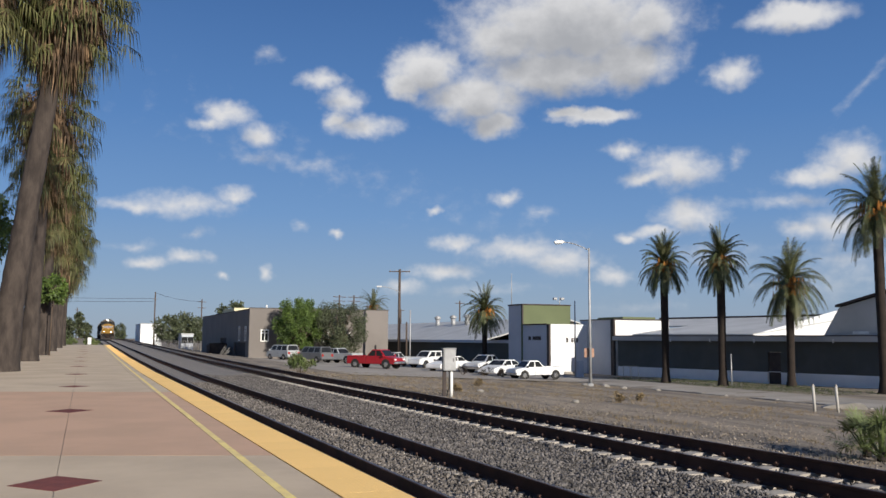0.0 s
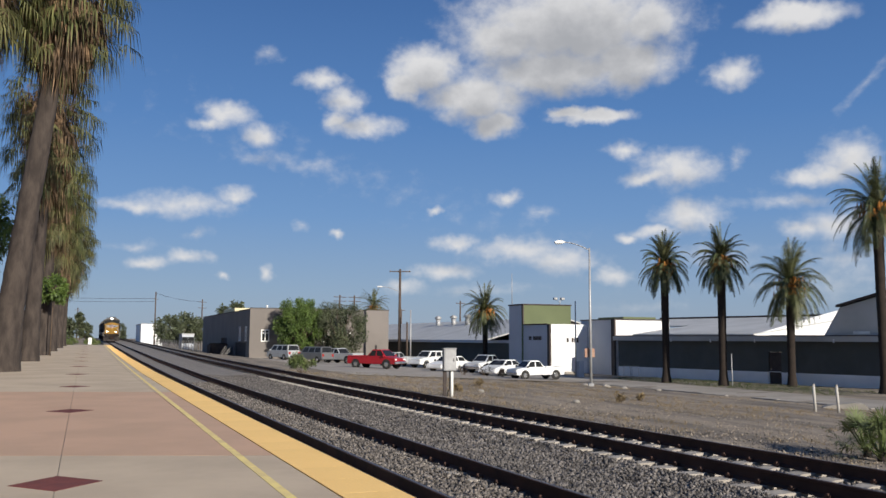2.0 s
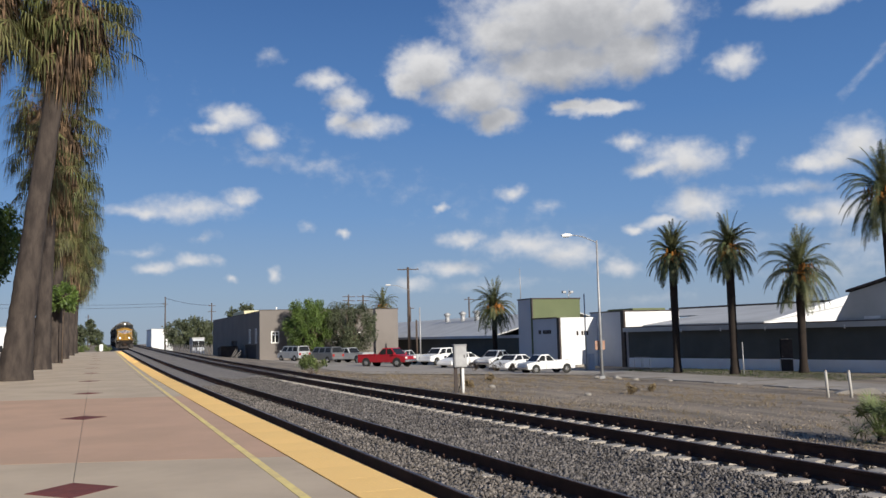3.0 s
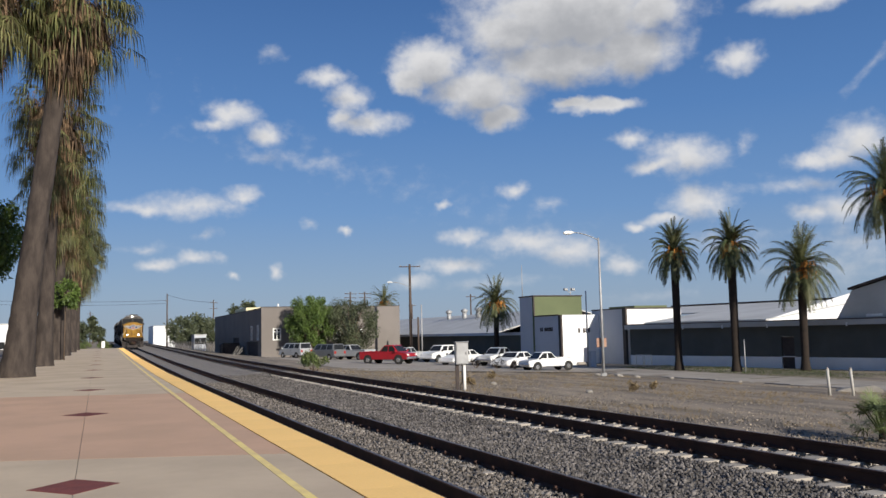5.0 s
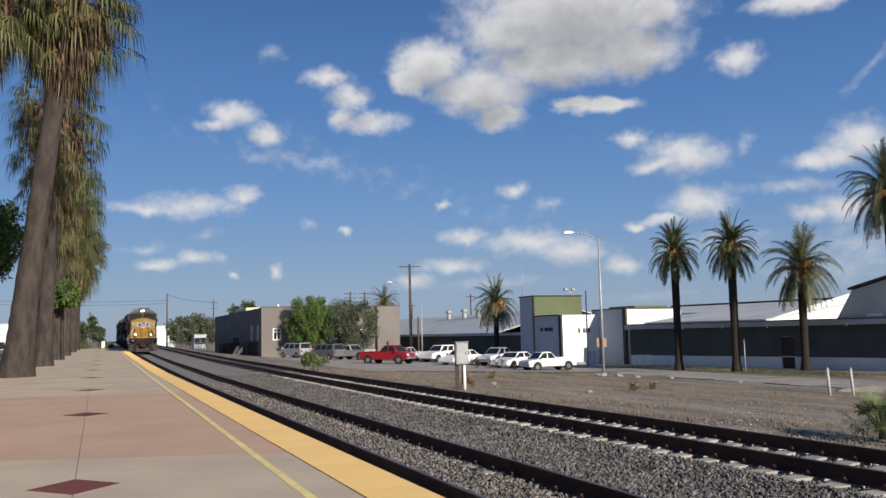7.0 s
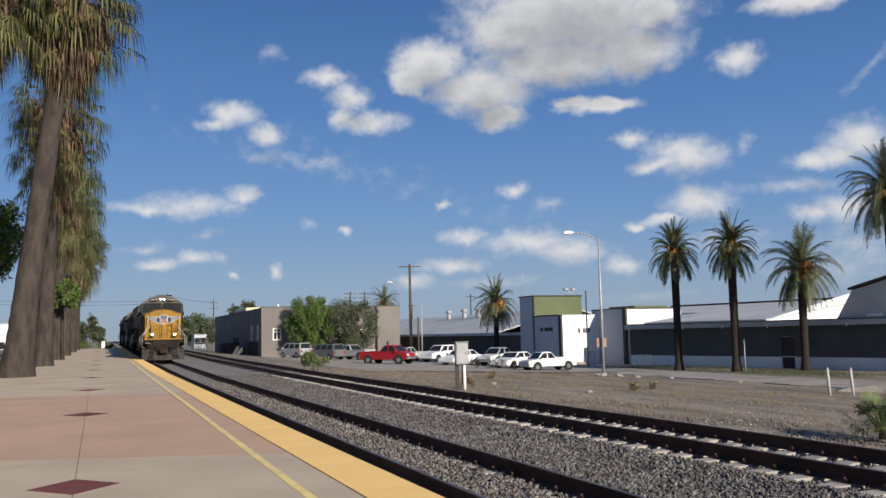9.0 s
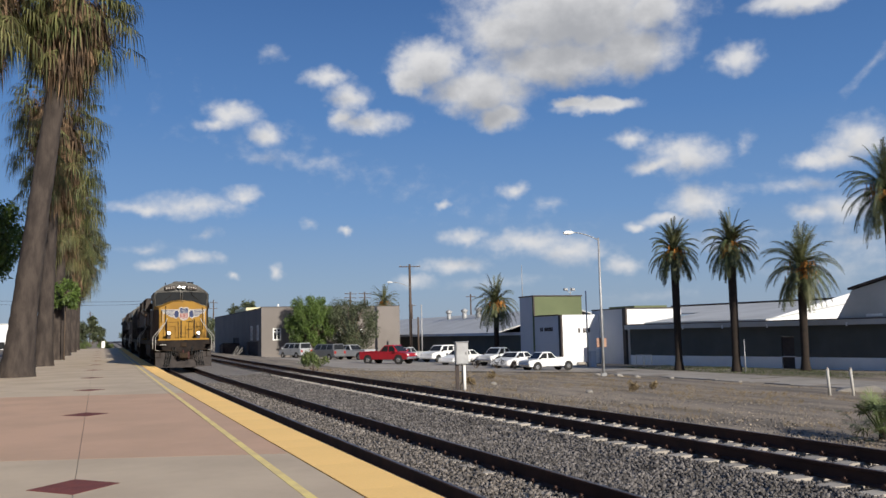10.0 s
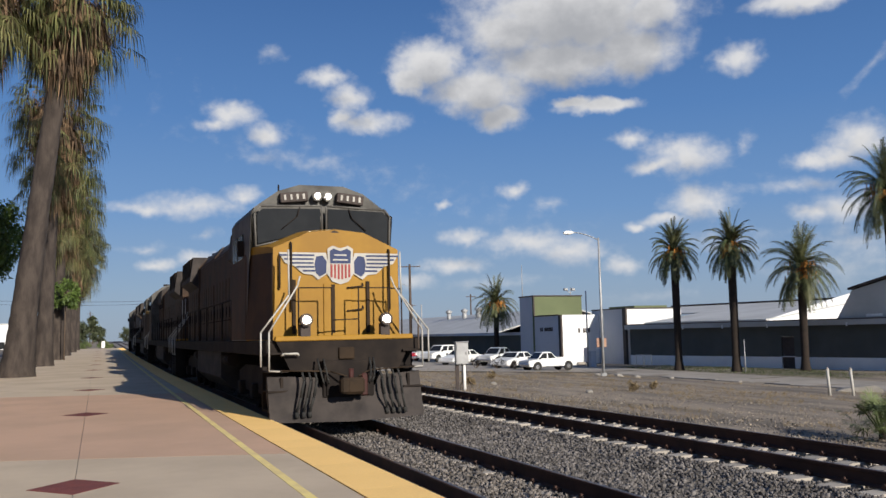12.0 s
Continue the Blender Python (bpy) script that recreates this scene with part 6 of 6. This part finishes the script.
    for s in (-1, 1):
        bm = bmesh.new()
        box(bm, cab[3] - 0.30, cab[3] - 0.18, min(s * W, s * (W + 0.2)), max(s * W, s * (W + 0.2)), zt + 0.02, zt + 0.2, 0.02)
        part("wing_mirror", bm, P if colour != "white" else M["rubber"], top)
        bm = bmesh.new()
        for f_ in (0.02, 0.5, 0.98):
            u = cab[0] + (cab[3] - cab[0]) * f_
            box(bm, u - 0.006, u + 0.006, s * W - 0.004, s * W + 0.004, zb + 0.12, zt - 0.04)
        part("door_seams", bm, M["rubber"], body)
    z = max(ground_z(x) + 0.06, -1.4)
    top.matrix_basis = pose(x, y, z, 0, 0, rz) @ Matrix.Scale(scale, 4)
    return top


car("pickup", "red", "bright red pickup truck parked at the lot's edge", 25.7, 78.2, -52)
car("van", "silver", "silver minivan seen from behind on the lot", 23.3, 108.3, 112, 0.98)
car("van", "grey", "dark grey minivan parked on the lot", 24.8, 98.0, 114, 0.95)
car("pickup", "silver", "grey pickup truck parked beside a minivan", 28.6, 100.0, 118)
car("suv", "white", "white sport utility car parked on the lot", 35.4, 88.8, 205)
car("sedan", "white", "white sedan parked in the row", 32.6, 76.5, 207)
car("pickup", "white", "white pickup truck parked nose out", 35.6, 73.8, 202, 0.95)
car("sedan", "white", "white compact car parked between pickups", 33.2, 66.3, 206, 0.95)
car("pickup", "white", "small white pickup truck at the row's end", 32.9, 60.0, 184, 0.82)
car("pickup", "silver", "silver pickup truck behind the red one", 33.4, 93.5, 200, 0.9)

# ---- poles, lamps, posts and cabinets ----


def street_lamp(x, y, z, h, arm, heading, label, sign=False):
    top = empty("street_lamp", pose(x, y, z, 0, 0, heading))
    tagged(top, label, "street lamp")
    bm = bmesh.new()
    tube(bm, (0, 0, 0), (0, 0, h), 0.10, 0.06, 10)
    box(bm, -0.18, 0.18, -0.18, 0.18, 0, 0.25, 0.02)
    part("pole", bm, M["galvanised"], top)
    bm = bmesh.new()
    pts = [Vector((arm * t, 0, h - 0.15 + 0.55 * math.sin(t * 1.6))) for t in np.linspace(0, 1, 8)]
    pipe(bm, pts, 0.035)
    part("arm", bm, M["galvanised"], top)
    bm = bmesh.new()
    e = pts[-1]
    prof = [(-0.05, 0.0), (0.1, 0.10), (0.45, 0.12), (0.7, 0.03), (0.62, -0.10), (0.15, -0.10)]
    prism(bm, [(e.x + u - 0.1, e.z + v) for u, v in prof], -0.14, 0.14, "y", bevel=0.02)
    hd = part("lamp_head", bm, M["white"], top, "pale cobra lamp head")
    bm = bmesh.new()
    box(bm, e.x + 0.1, e.x + 0.5, -0.1, 0.1, e.z - 0.14, e.z - 0.098, 0.01)
    part("lens", bm, M["chrome"], hd)
    if sign:
        bm = bmesh.new()
        box(bm, -0.28, 0.38, -0.16, -0.12, 1.95, 2.55, 0.01)
        sg = part("sign", bm, M["sign_orange"], top, "faded orange and white sign")
        bm = bmesh.new()
        box(bm, -0.22, 0.32, -0.168, -0.161, 2.05, 2.22)
        part("sign_bars", bm, M["white"], sg)
    return top


street_lamp(31.1, 49.15, -1.32, 9.25, 1.75, 155, "tall galvanised street lamp with a curved arm and sign", True)


def utility_pole(x, y, z, h, arms, turn, r=0.16, material="pole_wood", label="dark wooden utility pole with crossarm"):
    top = empty("utility_pole", pose(x, y, z, 0, 0, turn))
    tagged(top, label, "utility pole")
    bm = bmesh.new()
    tube(bm, (0, 0, -0.3), (0, 0, h), r, r * 0.7, 9)
    part("pole", bm, M[material], top)
    for zz, w in arms:
        bm = bmesh.new()
        box(bm, -w / 2, w / 2, -0.18, -0.06, zz - 0.06, zz + 0.06, 0.01)
        a = part("crossarm", bm, M[material], top)
        for i in range(4):
            bm = bmesh.new()
            u = -w / 2 + w * (i + 0.2) / 3.4
            tube(bm, (u, -0.12, zz + 0.06), (u, -0.12, zz + 0.24), 0.05, 0.03, 6)
            part("insulator", bm, M["galvanised"], a)
    return top


up1 = utility_pole(38.0, 106.0, -1.4, 12.3, [(12.0, 2.8)], -18, 0.22)
bm = bmesh.new()
pipe(bm, [Vector((-2.4 * t, -0.2, 9.3 + 0.7 * math.sin(1.6 * t))) for t in np.linspace(0, 1, 7)], 0.04)
part("lamp_arm", bm, M["galvanised"], up1)
bm = bmesh.new()
box(bm, -3.0, -2.3, -0.36, -0.04, 9.9, 10.08, 0.06)
part("lamp_head", bm, M["white"], up1, "pale cobra lamp head")
utility_pole(38.6, 103.5, -1.4, 6.9, [], 0, 0.11, "galvanised", "slim grey steel pole")
utility_pole(39.4, 107.0, -1.4, 5.4, [], 0, 0.16, label="short dark wooden pole")
utility_pole(17.5, 245, -1.0, 15.2, [(13.2, 1.2)], 10, 0.22)
utility_pole(27.5, 226, -1.0, 12.6, [(11.9, 2.2), (10.4, 2.4)], 30, 0.2)
utility_pole(46.5, 165, -1.4, 11.8, [(11.4, 3.0), (10.6, 3.0), (9.8, 2.4)], 20, 0.2)
utility_pole(49.5, 165, -1.4, 11.8, [(11.4, 3.0), (10.6, 3.0)], 20, 0.2)
utility_pole(-3.0, 400, -0.5, 15, [(14, 2.4)], 0, 0.25)
utility_pole(62.0, 172, -1.4, 9.5, [(9.2, 1.6)], 0, 0.2)
utility_pole(66.0, 150, -1.4, 10.5, [(10.0, 2.0)], 0, 0.18)
utility_pole(99.0, 103, -1.4, 10.4, [(10.2, 1.2), (9.6, 1.2), (9.0, 1.2)], -30, 0.22)
utility_pole(38.7, 63.5, -1.4, 6.5, [], 0, 0.07, "galvanised", "thin grey metal pole")
utility_pole(42.9, 49.2, -1.45, 2.3, [], 0, 0.05, "galvanised", "thin grey metal post")
wires = empty("overhead_wires")
tagged(wires, "thin dark overhead wires between poles", "wires")
for (a, b) in (((17.5, 245, 12.4), (-30, 250, 13.0)), ((17.5, 245, 13.9), (27.5, 226, 11.0)), ((17.5, 245, 11.6), (-30, 250, 12.0))):
    bm = bmesh.new()
    A_, B_ = Vector(a), Vector(b)
    pipe(bm, [A_.lerp(B_, t) + Vector((0, 0, -2.0 * t * (1 - t))) for t in np.linspace(0, 1, 11)], 0.035, 4)
    part("wire", bm, M["rubber"], wires)


def mast(x, y, z0, z1, label, heads):
    top = empty("roof_mast", pose(x, y, z0))
    tagged(top, label, "mast")
    bm = bmesh.new()
    tube(bm, (0, 0, -0.2), (0, 0, z1 - z0), 0.05, 0.03, 6)
    part("pole", bm, M["galvanised"], top)
    for u in heads:
        bm = bmesh.new()
        h = z1 - z0
        box(bm, u - 0.2, u + 0.2, -0.15, 0.15, h - 0.35, h - 0.1, 0.04)
        tube(bm, (0, 0, h - 0.6), (u, 0, h - 0.3), 0.02)
        part("floodlight", bm, M["galvanised"], top)


mast(45.0, 76.8, 5.2, 6.2, "roof mast with two floodlights", (-0.55, 0.3))
mast(40.6, 79.0, 5.2, 8.6, "thin metal roof antenna rod", ())


def cabinet():
    top = empty("signal_cabinet", pose(13.95, 32.8, -0.52, 0, 0, -14))
    tagged(top, "grey trackside signal cabinet on a dark post", "cabinet")
    bm = bmesh.new()
    box(bm, -0.26, 0.26, -0.2, 0.2, 1.02, 1.92, 0.015)
    body = part("body", bm, M["galvanised"], top)
    bm = bmesh.new()
    box(bm, -0.22, 0.22, -0.225, -0.205, 1.06, 1.88, 0.008)
    d = part("door", bm, M["galvanised"], body)
    bm = bmesh.new()
    box(bm, 0.14, 0.17, -0.25, -0.226, 1.4, 1.52, 0.005)
    part("handle", bm, M["trim_dark"], d)
    bm = bmesh.new()
    box(bm, -0.29, 0.29, -0.24, 0.23, 1.92, 1.95, 0.008)
    part("rain_cap", bm, M["galvanised"], body)
    bm = bmesh.new()
    box(bm, -0.26, -0.12, -0.06, 0.06, -0.3, 1.90, 0.01)
    part("post", bm, M["trim_dark"], top, "dark steel post")
    bm = bmesh.new()
    tube(bm, (0.10, -0.05, -0.3), (0.10, -0.05, 1.05), 0.065, 0.065, 10)
    part("conduit", bm, M["white"], top, "white conduit pipe")
    bm = bmesh.new()
    pipe(bm, [(-0.05, 0.1, -0.2), (-0.05, 0.1, 0.15), (0.02, 0.0, 0.3), (0.02, 0.0, 1.0)], 0.02)
    part("cable", bm, M["rubber"], top)


cabinet()


def bollard(x, y, tilt):
    top = empty("bollard", pose(x, y, ground_z(x) - 0.02, 0, tilt, 0))
    tagged(top, "leaning white painted steel guard post", "post", "guard posts")
    bm = bmesh.new()
    tube(bm, (0, 0, -0.2), (0, 0, 1.14), 0.06, 0.06, 12)
    part("post", bm, M["herald_white"], top)
    bm = bmesh.new()
    tube(bm, (0, 0, 1.14), (0, 0, 1.19), 0.07, 0.04, 12)
    part("cap", bm, M["concrete_grey"], top)


bollard(28.3, 27.5, -3)
bollard(29.6, 27.5, -4)
bm = bmesh.new()
prism(bm, [(-1.0, 0), (1.1, 0), (0.95, 0.28), (0.6, 0.36), (0.1, 0.30), (-0.5, 0.22), (-0.9, 0.1)], -0.5, 0.5, "y", bevel=0.05)
ob = link("concrete_block", bm, M["concrete_grey"])
ob.matrix_basis = pose(33.2, 30.6, -1.42, 0, 0, -42)
tagged(ob, "broken pale concrete slab lying on the dirt", "rubble")
for k, (x, y, s) in enumerate(((31.9, 48.6, 0.5), (32.4, 47.2, 0.4), (31.3, 50.2, 0.35), (33.5, 45.2, 0.3), (17.6, 37.5, 0.28), (18.4, 30.2, 0.25))):
    bm = bmesh.new()
    bmesh.ops.create_icosphere(bm, subdivisions=2, radius=s * 0.6)
    for v in bm.verts:
        v.co *= 1 + 0.35 * noise.noise(v.co * 3 + Vector((k, 0, 0)))
        v.co.z *= 0.55
    ob = link("rock", bm, M["concrete_grey"])
    ob.location = (x, y, ground_z(x) + 0.04)
    tagged(ob, "pale lump of broken concrete on the dirt", "rock", "lumps of concrete")


def hoop_rail(x, y):
    top = empty("pipe_railing", pose(x, y, -1.4, 0, 0, -75))
    tagged(top, "low grey pipe railing beside the wall", "railing")
    for u in (0.0, 0.9):
        bm = bmesh.new()
        pipe(bm, [(u, 0, 0), (u, 0, 0.95), (u + 0.75, 0, 0.95), (u + 0.75, 0, 0)], 0.03)
        part("hoop", bm, M["galvanised"], top)


hoop_rail(43.6, 63.6)
bm = bmesh.new()
box(bm, 38.9, 39.4, 63.3, 63.8, -1.45, 0.0, 0.04)
tagged(link("utility_pedestal", bm, M["stucco_pale_shade"]), "pale utility pedestal beside a pole", "utility box")


def chain_fence(x, y0, y1, n):
    top = empty("wire_fence")
    tagged(top, "weathered wire fence along the yards", "fence")
    for k in range(n + 1):
        y = y0 + (y1 - y0) * k / n
        bm = bmesh.new()
        tube(bm, (x, y, -1.0), (x, y, 1.35), 0.05, 0.05, 6)
        part("post", bm, M["fence"], top)
    bm = bmesh.new()
    for z in np.arange(-0.5, 1.31, 0.12):
        pipe(bm, [(x, y0, z), (x, y1, z)], 0.014, 4)
    tagged(part("wires", bm, M["fence"], top), kind="stuff")


chain_fence(15.6, 128, 215, 22)


def plank_pile(x, y):
    top = empty("plank_pile", pose(x, y, ground_z(x)))
    tagged(top, "weathered boards leaning beside the grey building", "planks")
    rng = random.Random(3)
    for k in range(7):
        bm = bmesh.new()
        a = Vector((rng.uniform(-0.6, 0.2), -1.6 + 0.5 * k, -0.05))
        tube(bm, a, a + Vector((0.9, rng.uniform(-0.9, 0.9), rng.uniform(0.8, 1.5))), 0.05, 0.05, 4)
        part("plank", bm, M["fence"], top)


plank_pile(17.6, 120.0)


def dumpster(x, y, rz):
    top = empty("dumpster", pose(x, y, ground_z(x), 0, 0, rz))
    tagged(top, "dark steel rubbish dumpster beside the grey building", "dumpster")
    bm = bmesh.new()
    prism(bm, [(-1.0, 0.15), (1.0, 0.15), (1.15, 1.35), (-1.15, 1.7)], -1.0, 1.0, "y", bevel=0.03)
    b = part("body", bm, M["trim_dark"], top)
    bm = bmesh.new()
    prism(bm, [(-1.2, 1.71), (1.2, 1.36), (1.2, 1.41), (-1.2, 1.77)], -1.05, 1.05, "y")
    part("lid", bm, M["rubber"], b)
    for u in (-0.8, 0.8):
        for v in (-0.8, 0.8):
            bm = bmesh.new()
            tube(bm, (u - 0.05, v, 0.08), (u + 0.05, v, 0.08), 0.09, 0.09, 8)
            part("castor", bm, M["rubber"], top)


dumpster(18.4, 129.0, 80)
dumpster(18.3, 133.0, 95)
bm = bmesh.new()
box(bm, 0.6, 1.1, 141.0, 141.06, 0.75, 1.75, 0.01)
box(bm, 0.82, 0.88, 141.06, 141.12, -0.5, 1.75)
tagged(link("track_sign", bm, M["white"]), "small white sign board past the platform", "sign")


# ---- motion of the train ----


def motions():
    x = TRACKS[0] - 0.05
    for k, ob in enumerate(LOCOS):
        off = k * (LOCO_LEN + 0.15)
        turn = 0 if k in (0, 2) else 180
        shift = off if turn == 0 else off + LOCO_LEN

        def at(t):
            y0 = TRAIN_Y12 + (12.0 - t) * TRAIN_V + shift
            y1 = y0 + (LOCO_LEN if turn == 0 else -LOCO_LEN)
            (x0, z0), (x1, z1) = line(y0), line(y1)
            return pose(x + x0, y0, z0, math.degrees(math.atan2(z1 - z0, LOCO_LEN)), 0, math.degrees(math.atan2(x0 - x1, y1 - y0)) % 360 if turn else math.degrees(math.atan2(x0 - x1, y1 - y0)))
        walk(ob, [(0.5 * i, at(0.5 * i)) for i in range(25)])
    # wheels roll without slip: 0.1 s is about 200 degrees, so a row every thirtieth
    step = 1 / 30
    for k, ob in enumerate(LOCOS):
        sign = 1 if k in (0, 2) else -1
        for c in ob.children_recursive:
            if c.name.startswith("wheelset"):
                y = c.location.y
                walk(c, [(i * step, pose(0, y, 0.51) @ Matrix.Rotation(sign * TRAIN_V * i * step / 0.51, 4, "X")) for i in range(0, 361)])


motions()
